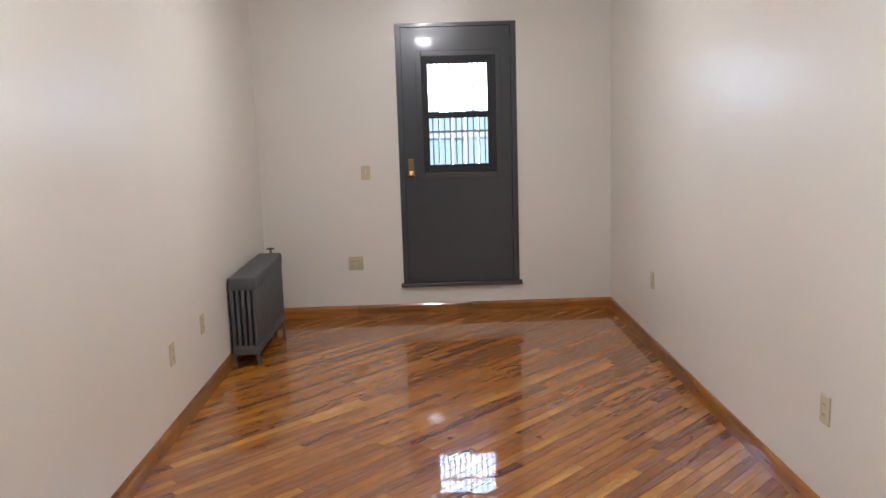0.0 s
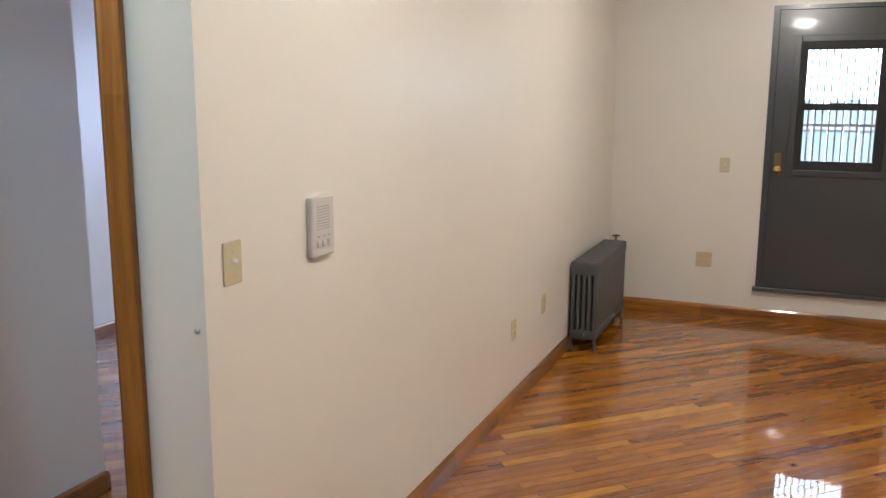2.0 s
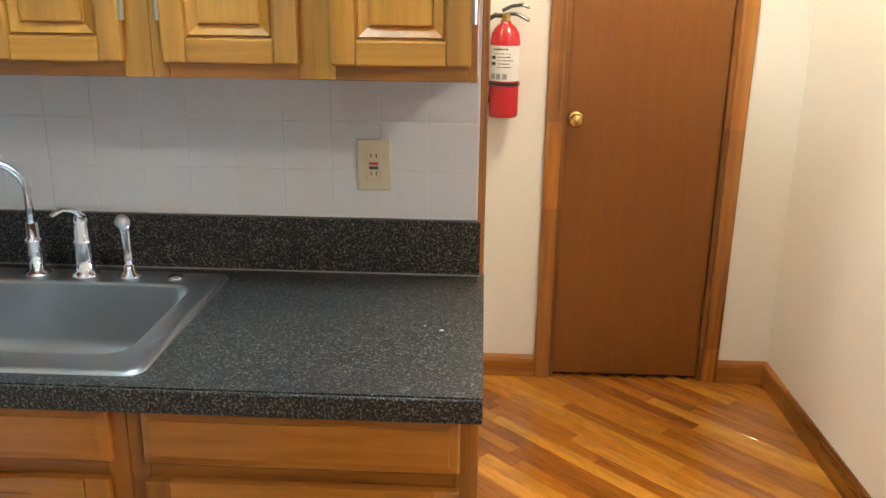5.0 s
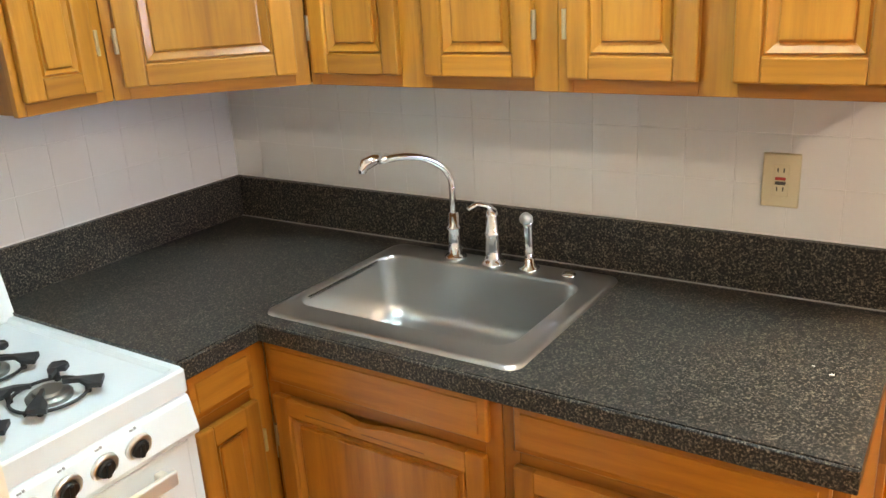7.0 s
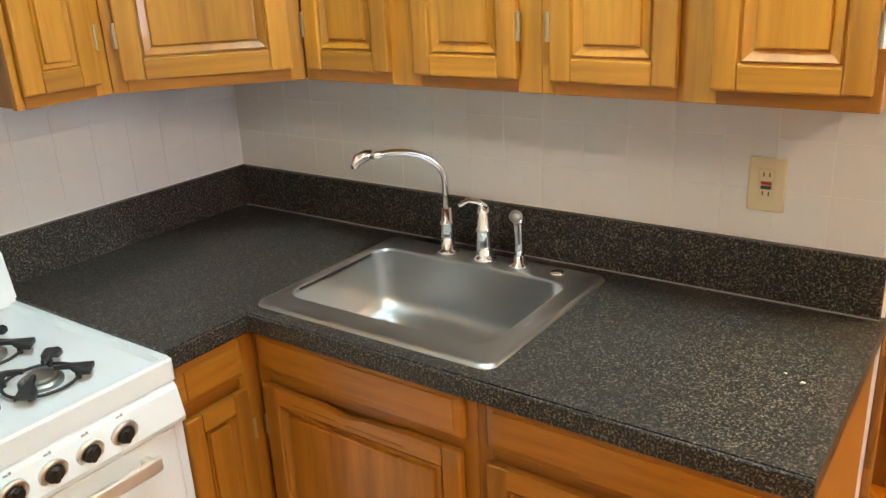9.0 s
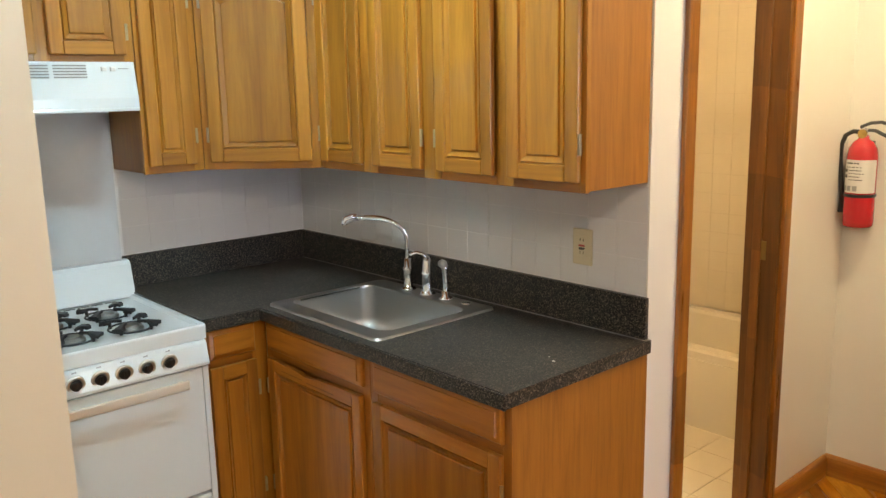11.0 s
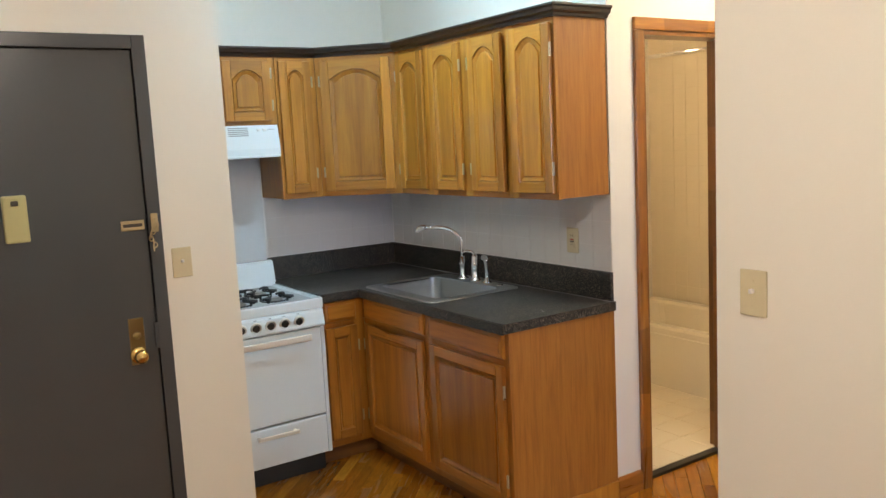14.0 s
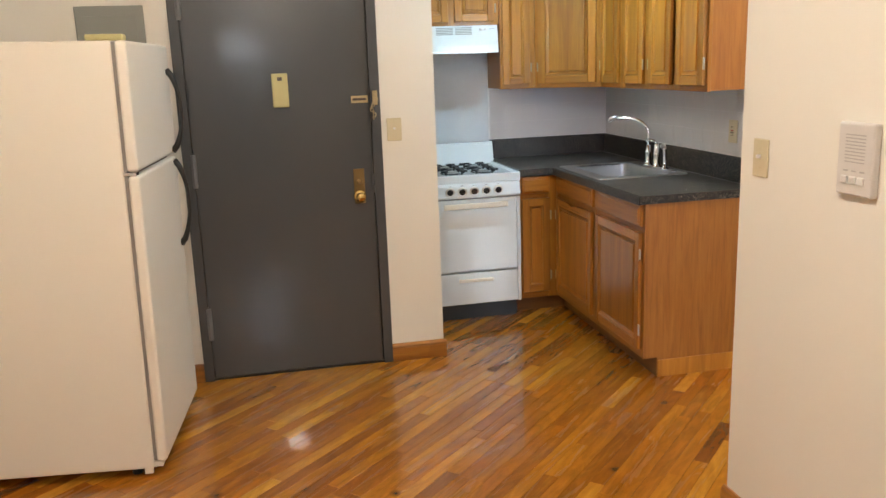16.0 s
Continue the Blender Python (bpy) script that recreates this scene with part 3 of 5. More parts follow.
# outside
structure("ground", B(-60, 60, YN + T + 0.01, 120, -0.4, -0.3), GROUNDM, "yard ground outside", "ground")
structure("backdrop", B(-25, 28, 30, 30.2, -0.3, 22), SKYGLOW, "bright white sky beyond the yard", "sky")
fence = thing("yard_fence", pose(0, 13.0, -0.3), "pale blue board fence in the yard", "fence")
for k in range(48):
    part("board", B(-3 + k * 0.205, -3 + k * 0.205 + 0.195, 0, 0.02, 0, 1.97 + 0.03 * ((k * 7) % 3), bevel=0.004, seg=1), FENCE, fence)
part("rail", B(-3, 6.8, -0.05, 0, 1.60, 1.69), WHITEPL, fence, "white fence rail")

# ---- kitchen ----
def arch(w, h, rise, inset=0.0, n=14):
    """Outline of a panel with an arched head, drawn in by inset."""
    x0, x1, z0 = inset, w - inset, inset
    zs = h - rise - inset
    rows = [(x0, z0), (x1, z0)]
    if rise <= 0:
        return rows + [(x1, h - inset), (x0, h - inset)]
    rows.append((x1, zs))
    for k in range(n + 1):
        s = k / n
        x = x1 - (0.07 + 0.86 * s) * (x1 - x0)
        rows.append((x, zs + rise * math.sin(math.pi * (0.03 + 0.94 * s)) ** 0.7))
    rows.append((x0, zs))
    return rows


def raised_door(parent, x0, x1, z0, z1, rise=0.0, hinge="", name="door", edge=0.045, ajar=0.0, worn=False, up=None, across=None):
    """A frame-and-panel cabinet door in front of the plane y = 0."""
    w, h, t = x1 - x0, z1 - z0, 0.020
    up, across = up or OAK, across or OAK_H
    st = min(edge, w * 0.26)
    pw, ph = w - 2 * st, h - 2 * st
    d = part(name, B(x0 + 0.003, x1 - 0.003, -0.0055, 0, z0 + 0.003, z1 - (0.024 if worn else 0.003)), up, parent)
    for a, b in ((x0, x0 + st), (x1 - st, x1)):
        part("stile", B(a, b, -t, -0.0008, z0, z1, bevel=0.0045), up, d)
    part("rail", B(x0 + st, x1 - st, -t + 0.0003, -0.0008, z0, z0 + st, bevel=0.0035), across, d)
    ol = arch(pw, ph, rise)
    top = [(x0 + st + x, z0 + st + z) for x, z in ol[2:]]
    head = [(x0 + st, z1 - 0.001), *reversed(top), (x1 - st, z1 - 0.001)] if rise > 0 else [(x0 + st, z1 - st), (x1 - st, z1 - st), (x1 - st, z1 - 0.001), (x0 + st, z1 - 0.001)]
    if worn:
        # the top edge has sagged and chipped along its middle
        head = head[:2] + [(x1 - st - (x1 - x0 - 2 * st) * s, z1 - 0.001 - dip) for s, dip in ((0.0, 0.001), (0.18, 0.000), (0.30, 0.004), (0.42, 0.006), (0.50, 0.014), (0.58, 0.016), (0.66, 0.007), (0.74, 0.003), (0.88, 0.005), (1.0, 0.002))]
        for s, dip, n in ((0.25, 0.030, 0.13), (0.62, 0.033, 0.16)):
            sx = x0 + st + (x1 - x0 - 2 * st) * s
            part("chipped_groove", B(sx - n / 2, sx + n / 2, -t - 0.0002, -t + 0.001, z1 - dip - 0.0012, z1 - dip + 0.0012), OAK_DARK, d, "dark chipped line")
    part("rail", prism(head, -t + 0.0003, -0.0008), across, d)
    bm = bmesh.new()
    loops = []
    for inset, y in ((-0.003, -0.0065), (0.0, -0.0150), (0.0015, -0.0105), (0.0035, -0.0105), (0.006, -0.0165), (min(0.021, pw * 0.16), -0.0085), (min(0.024, pw * 0.175), -0.0075), (min(0.0255, pw * 0.185), -0.0140), (min(0.028, pw * 0.2), -0.0150)):
        loops.append([bm.verts.new((x0 + st + x, y, z0 + st + z)) for x, z in arch(pw, ph, rise, inset)])
    for a, b in zip(loops, loops[1:]):
        for k in range(len(a)):
            j = (k + 1) % len(a)
            bm.faces.new((a[k], a[j], b[j], b[k]))
    bm.faces.new(loops[-1])
    bm.faces.new(loops[0][::-1])
    part("panel", bm, up, d)
    if hinge:
        hx = x0 - 0.004 if hinge == "l" else x1 + 0.004
        for hz in ((z0 + 0.075, z1 - 0.135) if h > 0.4 else (z0 + 0.05, z1 - 0.09)):
            part("hinge", tube([(hx, -0.016, hz), (hx, -0.016, hz + 0.055)], 0.0055, 10), HINGE, d, "small metal hinge")
        if ajar:
            turn = -ajar if hinge == "l" else ajar
            d.matrix_local = Matrix.Translation((hx, 0, 0)) @ Matrix.Rotation(radians(turn), 4, "Z") @ Matrix.Translation((-hx, 0, 0))
    d.location.y -= 0.0015
    return d


def drawer_front(parent, x0, x1, z0, z1, name="drawer_front"):
    bm = bmesh.new()
    loops = []
    for inset, y in ((0, 0), (0, -0.010), (0.004, -0.0145), (0.017, -0.0165), (0.0185, -0.0205), (0.022, -0.0205)):
        loops.append([bm.verts.new((x, y, z)) for x, z in ((x0 + inset, z0 + inset), (x1 - inset, z0 + inset), (x1 - inset, z1 - inset), (x0 + inset, z1 - inset))])
    for a, b in zip(loops, loops[1:]):
        for k in range(4):
            bm.faces.new((a[k], a[(k + 1) % 4], b[(k + 1) % 4], b[k]))
    bm.faces.new(loops[-1])
    bm.faces.new(loops[0][::-1])
    return part(name, bm, BASE_OAK_H, parent)


def face_frame(parent, w, z0, z1, stiles, rails, t=0.018, up=None, across=None):
    for a, b in stiles:
        part("stile", B(a, b, 0, t, z0, z1, bevel=0.0015, seg=1), up or OAK, parent)
    for a, b in rails:
        for (s0, s1), (n0, n1) in zip(stiles, stiles[1:]):
            part("rail", B(s1, n0, 0.0006, t, a, b, bevel=0.001, seg=1), across or OAK_H, parent)


UZ0, UZ1 = 1.375, 2.125
UH = UZ1 - UZ0
UX, UY = -0.838, -1.243        # fronts of the wall cabinets


def wall_cabinet(m, w, h, d, doors, label, side_l=True):
    """doors: rows of x0, x1, hinge side."""
    ob = thing("wall_cabinet", m, label, "kitchen cabinet", "wall cabinets")
    part("body", B(0.001, w - 0.001, 0.018, d, 0.004, h, bevel=0.001, seg=1), VENEER, ob, "smooth veneered cabinet box")
    inner = [(0, doors[0][0] + 0.006)] + [(a[1] - 0.006, b[0] + 0.006) for a, b in zip(doors, doors[1:])] + [(doors[-1][1] - 0.006, w)]
    face_frame(ob, w, 0, h, inner, ((0, 0.036), (h - 0.05, h)))
    for x0, x1, hg, *ajar in doors:
        raised_door(ob, x0, x1, 0.028 if h > 0.5 else 0.022, h - 0.029, min(0.05, (x1 - x0) * 0.17), hg, ajar=ajar[0] if ajar else 0.0)
    return ob


Y0, Y1, Y2 = -0.932, -0.294, 0.305
wall_cabinet(pose(UX, Y0, UZ0, 0, 0, 90), Y1 - Y0 - 0.001, UH, 0.289, [(0.024, 0.269, "l"), (0.336, 0.590, "r", 0.45)], "honey oak wall cabinet with two unequal arched doors over the sink")
wall_cabinet(pose(UX, Y1, UZ0, 0, 0, 90), Y2 - Y1, UH, 0.289, [(0.025, 0.277, "l", 1.8), (0.334, 0.586, "r", 1.6)], "honey oak wall cabinet with two arched doors at the run's end")
wall_cabinet(pose(-0.290, UY, UZ0, 0, 0, 180), 0.229, UH, 0.299, [(0.014, 0.194, "r")], "narrow honey oak wall cabinet beside the range hood")
wall_cabinet(pose(XS - 0.008, UY, 1.771, 0, 0, 180), 0.609, UZ1 - 1.771, 0.299, [(0.030, 0.285, "l"), (0.325, 0.578, "r")], "short honey oak wall cabinet above the range hood")
# diagonal corner cabinet
P0, P1 = Vector((-0.520, UY, 0)), Vector((UX, -0.934, 0))
DW = (P1 - P0).length
ang = math.degrees(math.atan2(P1.y - P0.y, P1.x - P0.x))
corner = thing("corner_wall_cabinet", pose(P0.x, P0.y, UZ0, 0, 0, ang), "diagonal honey oak corner cabinet with one wide arched door", "kitchen cabinet", "wall cabinets")
inv = (Matrix.Translation((P0.x, P0.y, UZ0)) @ Matrix.Rotation(radians(ang), 4, "Z")).inverted()
bm = bmesh.new()
plan = [inv @ Vector((x, y, UZ0)) for x, y in ((P0.x - 0.002, P0.y - 0.002), (P0.x - 0.002, YK + 0.002), (XK + 0.002, YK + 0.002), (XK + 0.002, P1.y - 0.002), (P1.x - 0.002, P1.y - 0.002))]
lo = [bm.verts.new((p.x, p.y + 0.004, 0.004)) for p in plan]
hi = [bm.verts.new((p.x, p.y + 0.004, UH)) for p in plan]
bm.faces.new(lo), bm.faces.new(hi)
for k in range(5):
    bm.faces.new((lo[k], lo[(k + 1) % 5], hi[(k + 1) % 5], hi[k]))
part("body", bm, VENEER, corner)
face_frame(corner, DW, 0, UH, [(0.0, 0.036), (DW - 0.036, DW)], ((0, 0.036), (UH - 0.05, UH)), 0.003)
raised_door(corner, 0.030, DW - 0.030, 0.028, UH - 0.029, 0.050, "l", edge=0.050)

CROWNP = [(0.0, 0.0), (0.012, 0.0), (0.016, 0.012), (0.030, 0.020), (0.034, 0.034), (0.042, 0.040), (0.042, 0.048), (0.0, 0.048)]
crown = thing("crown_moulding", pose(0, 0, UZ1 - 0.008), "dark-stained crown moulding along the wall cabinets", "moulding")
part("moulding", sweep([(-o, z) for o, z in CROWNP], [(XS - 0.004, UY), (P0.x, UY), (UX, P1.y), (UX, Y2 + 0.001), (XK + 0.001, Y2 + 0.001)]), CROWN, crown)

# base cabinets
FX, FY = -0.535, -0.890
BZ0, BZH = 0.10, 0.868


def base_cabinet(m, w, d, drawers, doors, label, top_z=BZH, depth_toe=0.075):
    ob = thing("base_cabinet", m, label, "kitchen cabinet", "base cabinets")
    part("body", B(0.001, w - 0.001, 0.018, d, BZ0, top_z), VENEER, ob, "veneered cabinet box")
    part("toe_kick", B(0.001, w - 0.001, depth_toe, depth_toe + 0.015, 0, BZ0), OAK_DARK, ob, "dark recessed toe kick")
    xs = [(0, doors[0][0] + 0.008)] + [(a[1] - 0.008, b[0] + 0.008) for a, b in zip(doors, doors[1:])] + [(doors[-1][1] - 0.008, w)]
    face_frame(ob, w, BZ0, BZH, xs, ((BZ0, BZ0 + 0.035), (0.722, 0.764), (BZH - 0.016, BZH)), up=BASE_OAK, across=BASE_OAK_H)
    for x0, x1 in drawers:
        drawer_front(ob, x0, x1, 0.757, 0.861)
    for x0, x1, hg in doors:
        raised_door(ob, x0, x1, 0.142, 0.728, 0.0, hg, worn=x1 - x0 > 0.5 and top_z < BZH, up=BASE_OAK, across=BASE_OAK_H)
    return ob


YM = -0.275
sink_cab = base_cabinet(pose(FX, FY, 0, 0, 0, 90), YM - FY, (FX - XK) - 0.002, [(0.022, 0.588)], [(0.030, 0.583, "l")], "honey oak sink cabinet with a false drawer front", 0.715)
part("toe_kick", B(-0.089, 0.001, 0.075, 0.090, 0, BZ0), OAK_DARK, sink_cab, "dark recessed toe kick")
end_cab = base_cabinet(pose(FX, YM + 0.001, 0, 0, 0, 90), 0.311 - YM, (FX - XK) - 0.002, [(0.028, 0.566)], [(0.028, 0.566, "r")], "honey oak base cabinet with one drawer and one door")
EWL = 0.311 - YM
bm = bmesh.new()
box(bm, EWL - 0.001, EWL + 0.005, 0.0, FX - XK - 0.002, BZ0, BZH)
box(bm, EWL - 0.001, EWL + 0.005, 0.075, FX - XK - 0.002, 0.0, BZ0 + 0.001)
part("end_panel", bm, VENEER, end_cab, "reddish veneered end panel")
part("shoe_moulding", B(EWL + 0.005, EWL + 0.014, 0.076, FX - XK - 0.002, 0.0, 0.088, bevel=0.003), OAK, end_cab, "light wood strip along the floor")
narrow_cab = base_cabinet(pose(-0.292, FY, 0, 0, 0, 180), -0.292 - FX, (FY - YK) - 0.002, [(0.012, 0.190)], [(0.012, 0.190, "r")], "narrow honey oak corner base cabinet beside the stove")

part("toe_kick", B(-0.292 - FX - 0.001, -0.292 - FX + 0.074, 0.075, 0.090, 0, BZ0), OAK_DARK, narrow_cab, "dark recessed toe kick")

# countertop with the sink cut out
SX0, SX1, SY0, SY1 = -1.065, -0.540, -0.885, -0.245
CT0, CT1 = 0.870, 0.910
HX0, HX1, HY0, HY1 = -1.0, -0.59, -0.86, -0.27
top = thing("countertop", ID, "dark speckled granite-look laminate countertop with backsplash", "countertop")
gx, gy = [XK, HX0, HX1, -0.505, -0.286], [YK, -0.868, HY0, HY1, 0.328]
cells = {(i, j) for i in range(4) for j in range(4) if (i < 3 or j < 1) and (i, j) != (1, 2)}
bm = bmesh.new()
grid = {}


def corner_vert(i, j, z):
    if (i, j, z) not in grid:
        grid[i, j, z] = bm.verts.new((gx[i], gy[j], z))
    return grid[i, j, z]


for i, j in cells:
    for z in (CT0, CT1):
        bm.faces.new([corner_vert(a, b, z) for a, b in ((i, j), (i + 1, j), (i + 1, j + 1), (i, j + 1))])
    for di, dj, (a, b), (c, d) in ((-1, 0, (0, 0), (0, 1)), (1, 0, (1, 0), (1, 1)), (0, -1, (0, 0), (1, 0)), (0, 1, (0, 1), (1, 1))):
        if (i + di, j + dj) not in cells:
            bm.faces.new([corner_vert(i + a, j + b, CT0), corner_vert(i + c, j + d, CT0), corner_vert(i + c, j + d, CT1), corner_vert(i + a, j + b, CT1)])
part("slab", bm, LAMINATE, top)
part("front_edge", boxes((-0.505, -0.497, -0.868, 0.328, CT0 - 0.004, CT1 - 0.002), (-0.497, -0.286, -0.868, -0.860, CT0 - 0.004, CT1 - 0.002), bevel=0.003), LAMINATE, top)
part("backsplash", B(XK + 0.001, XK + 0.020, YK + 0.020, 0.318, CT1, 1.038, bevel=0.003), LAMINATE, top)
part("backsplash", B(XK + 0.001, -0.288, YK + 0.001, YK + 0.020, CT1, 1.038, bevel=0.003), LAMINATE, top)
part("caulk_line", tube([(XK + 0.022, YK + 0.02, CT1 + 0.001), (XK + 0.022, 0.318, CT1 + 0.001)], 0.002, 6), GREYPL, top)

# sink
def rrect(x0, x1, y0, y1, r, n=6):
    out = []
    for cx, cy, a0 in ((x1 - r, y1 - r, 0), (x0 + r, y1 - r, 90), (x0 + r, y0 + r, 180), (x1 - r, y0 + r, 270)):
        for k in range(n + 1):
            a = radians(a0 + 90 * k / n)
            out.append((cx + r * math.cos(a), cy + r * math.sin(a)))
    return out


def stack(rings, bm=None, cap_last=True, cap_first=False):
    bm = bm or bmesh.new()
    loops = [[bm.verts.new((x, y, z)) for x, y in ring] for ring, z in rings]
    for a, b in zip(loops, loops[1:]):
        for k in range(len(a)):
            j = (k + 1) % len(a)
            bm.faces.new((a[k], a[j], b[j], b[k]))
    if cap_last:
        bm.faces.new(loops[-1])
    if cap_first:
        bm.faces.new(loops[0][::-1])
    return bm


sink = thing("kitchen_sink", ID, "brushed stainless steel drop-in sink with one deep bowl", "sink")
bx = (-0.985, -0.620, -0.860, -0.308)
rings = [(rrect(SX0, SX1, SY0, SY1, 0.03), CT1 + 0.0005), (rrect(SX0 + 0.002, SX1 - 0.002, SY0 + 0.002, SY1 - 0.002, 0.03), CT1 + 0.006), (rrect(SX0 + 0.014, SX1 - 0.014, SY0 + 0.014, SY1 - 0.014, 0.03), CT1 + 0.007),
         (rrect(SX0 + 0.02, SX1 - 0.02, SY0 + 0.02, SY1 - 0.02, 0.035), CT1 + 0.004), (rrect(*(bx[0] - 0.008, bx[1] + 0.008, bx[2] - 0.008, bx[3] + 0.008), 0.056), CT1 + 0.004), (rrect(*(bx[0] - 0.005, bx[1] + 0.005, bx[2] - 0.005, bx[3] + 0.005), 0.054), CT1 + 0.004), (rrect(*(bx[0] - 0.001, bx[1] + 0.001, bx[2] - 0.001, bx[3] + 0.001), 0.051), CT1 + 0.0015), (rrect(*bx, 0.05), CT1 - 0.003), (rrect(*bx, 0.05), CT1 - 0.008)]
for k in range(1, 7):
    e = k / 6
    fillet = max(0.0, (k - 2) / 4)
    i = 0.002 * min(k, 2) + 0.040 * (1 - math.cos(fillet * math.pi / 2))
    rings.append((rrect(bx[0] + i, bx[1] - i, bx[2] + i, bx[3] - i, 0.05 + 0.010 * e), CT1 - 0.010 - 0.0575 * min(k, 2) - 0.045 * math.sin(fillet * math.pi / 2)))
rings.append((rrect(bx[0] + 0.13, bx[1] - 0.13, bx[2] + 0.22, bx[3] - 0.22, 0.035), CT1 - 0.174))
part("basin", stack(rings), STEEL, sink, smooth=True)
part("drain", lathe([(0.0, 0.004), (0.03, 0.002), (0.042, 0.006), (0.045, 0.0)], 28, Matrix.Translation((-0.79, -0.57, CT1 - 0.171))), CHROME, sink, "round chrome drain", smooth=True)
part("hole_cover", lathe([(0.0, 0.006), (0.015, 0.005), (0.019, 0.0)], 24, Matrix.Translation((-1.030, -0.363, CT1 + 0.004))), CHROME, sink, "small chrome hole cover", smooth=True)

deck = CT1 + 0.0045
faucet = thing("kitchen_faucet", pose(-1.030, -0.678, deck), "chrome gooseneck kitchen faucet on the sink", "faucet")
part("base", lathe([(0.030, 0.0), (0.030, 0.004), (0.024, 0.010), (0.017, 0.012), (0.0165, 0.075), (0.020, 0.078), (0.020, 0.084), (0.0145, 0.088), (0.012, 0.12), (0.0, 0.12)], 28), CHROME, faucet, smooth=True)
spx, spy_ = 0.165, -0.105
arc = [(0, 0, 0.10), (0, 0, 0.16), (0.0, 0.0, 0.19)]
for k in range(1, 13):
    a = k / 12 * radians(100)
    f = 1 - math.cos(a)
    arc.append((spx * f * 0.72, spy_ * f * 0.72, 0.19 + 0.092 * math.sin(a)))
arc.append((spx * 0.95, spy_ * 0.95, 0.280))
part("spout", tube(arc, 0.0088, 14), CHROME, faucet, smooth=True)
part("spray_head", tube([(spx * 0.93, spy_ * 0.93, 0.288), (spx * 1.02, spy_ * 1.02, 0.284), (spx * 1.14, spy_ * 1.14, 0.276), (spx * 1.18, spy_ * 1.18, 0.264), (spx * 1.18, spy_ * 1.18, 0.256)], 0.012, 14, radii=[0.010, 0.0135, 0.0145, 0.011, 0.009]), CHROME, faucet, smooth=True)
lever = thing("faucet_lever", pose(-1.027, -0.565, deck), "chrome single-lever tap control on the sink", "faucet")
part("base", lathe([(0.031, 0.0), (0.031, 0.005), (0.024, 0.012), (0.020, 0.018), (0.019, 0.075), (0.021, 0.078), (0.021, 0.083), (0.0175, 0.088), (0.016, 0.125), (0.012, 0.138), (0.0, 0.142)], 28), CHROME, lever, smooth=True)
part("handle", tube([(-0.004, 0.004, 0.135), (0.01, -0.01, 0.155), (0.03, -0.025, 0.160), (0.05, -0.038, 0.150)], 0.01, 12, radii=[0.014, 0.012, 0.0095, 0.007], flat=0.6), CHROME, lever, smooth=True)
spray = thing("side_sprayer", pose(-1.027, -0.465, deck), "chrome side sprayer on the sink", "sprayer")
part("holder", lathe([(0.026, 0.0), (0.025, 0.006), (0.014, 0.012), (0.013, 0.03), (0.0, 0.03)], 24), CHROME, spray, smooth=True)
part("wand", tube([(0, 0, 0.028), (0, 0, 0.07), (0.002, 0, 0.11), (0.008, 0, 0.132)], 0.012, 14, radii=[0.010, 0.0105, 0.0125, 0.014]), CHROME, spray, smooth=True)
part("spray_face", lathe([(0.0, 0.012), (0.012, 0.011), (0.016, 0.0), (0.012, -0.012), (0.0, -0.014)], 20, Matrix.Translation((0.014, 0, 0.132)) @ Matrix.Rotation(radians(80), 4, "Y")), STEEL, spray, smooth=True)


# stove
SW = 0.575
stove = thing("gas_stove", pose(-0.290, -0.860, 0, 0, 0, 180), "white enamel four-burner gas stove", "stove")
# local: x from -SW to 0 goes to the world's +x
SWX = -SW
SD = 0.655
part("body", B(SWX + 0.002, -0.002, 0.02, SD, 0.105, 0.855, bevel=0.004), ENAMEL, stove)
part("kick_base", B(SWX + 0.02, -0.02, 0.05, SD - 0.02, 0.0, 0.105), BLACKPL, stove, "black recessed base")
rings = [(rrect(SWX, 0, -0.012, SD, 0.012, 3), 0.852), (rrect(SWX, 0, -0.012, SD, 0.012, 3), 0.896), (rrect(SWX + 0.004, -0.004, -0.008, SD - 0.004, 0.012, 3), 0.902), (rrect(SWX + 0.018, -0.018, 0.006, SD - 0.05, 0.012, 3), 0.901), (rrect(SWX + 0.026, -0.026, 0.014, SD - 0.06, 0.012, 3), 0.890)]
part("cooktop", stack(rings, cap_first=True), ENAMEL, stove)
back = part("back_guard", prism([(SD - 0.075, 0.895), (SD, 0.895), (SD, 1.032), (SD - 0.035, 1.032), (SD - 0.050, 1.020), (SD - 0.062, 0.96)], SWX, 0), ENAMEL, stove)
back.data.transform(Matrix(((0, 1, 0, 0), (1, 0, 0, 0), (0, 0, 1, 0), (0, 0, 0, 1))))
back.data.flip_normals()
part("vent_slot", boxes(*[(SWX + 0.05 + k * 0.05, SWX + 0.09 + k * 0.05, SD - 0.068 - 0.03, SD - 0.068 - 0.018, 0.8895, 0.8915) for k in range(9)]), BLACKPL, stove)
ctrl = part("control_panel", prism([(-0.004, 0.8515), (-0.014, 0.848), (-0.020, 0.838), (-0.034, 0.777), (-0.031, 0.767), (-0.022, 0.763), (0.018, 0.763), (0.02, 0.8515)], SWX + 0.008, -0.010), ENAMEL, stove)
ctrl.data.transform(Matrix(((0, 1, 0, 0), (1, 0, 0, 0), (0, 0, 1, 0), (0, 0, 0, 1))))
ctrl.data.flip_normals()
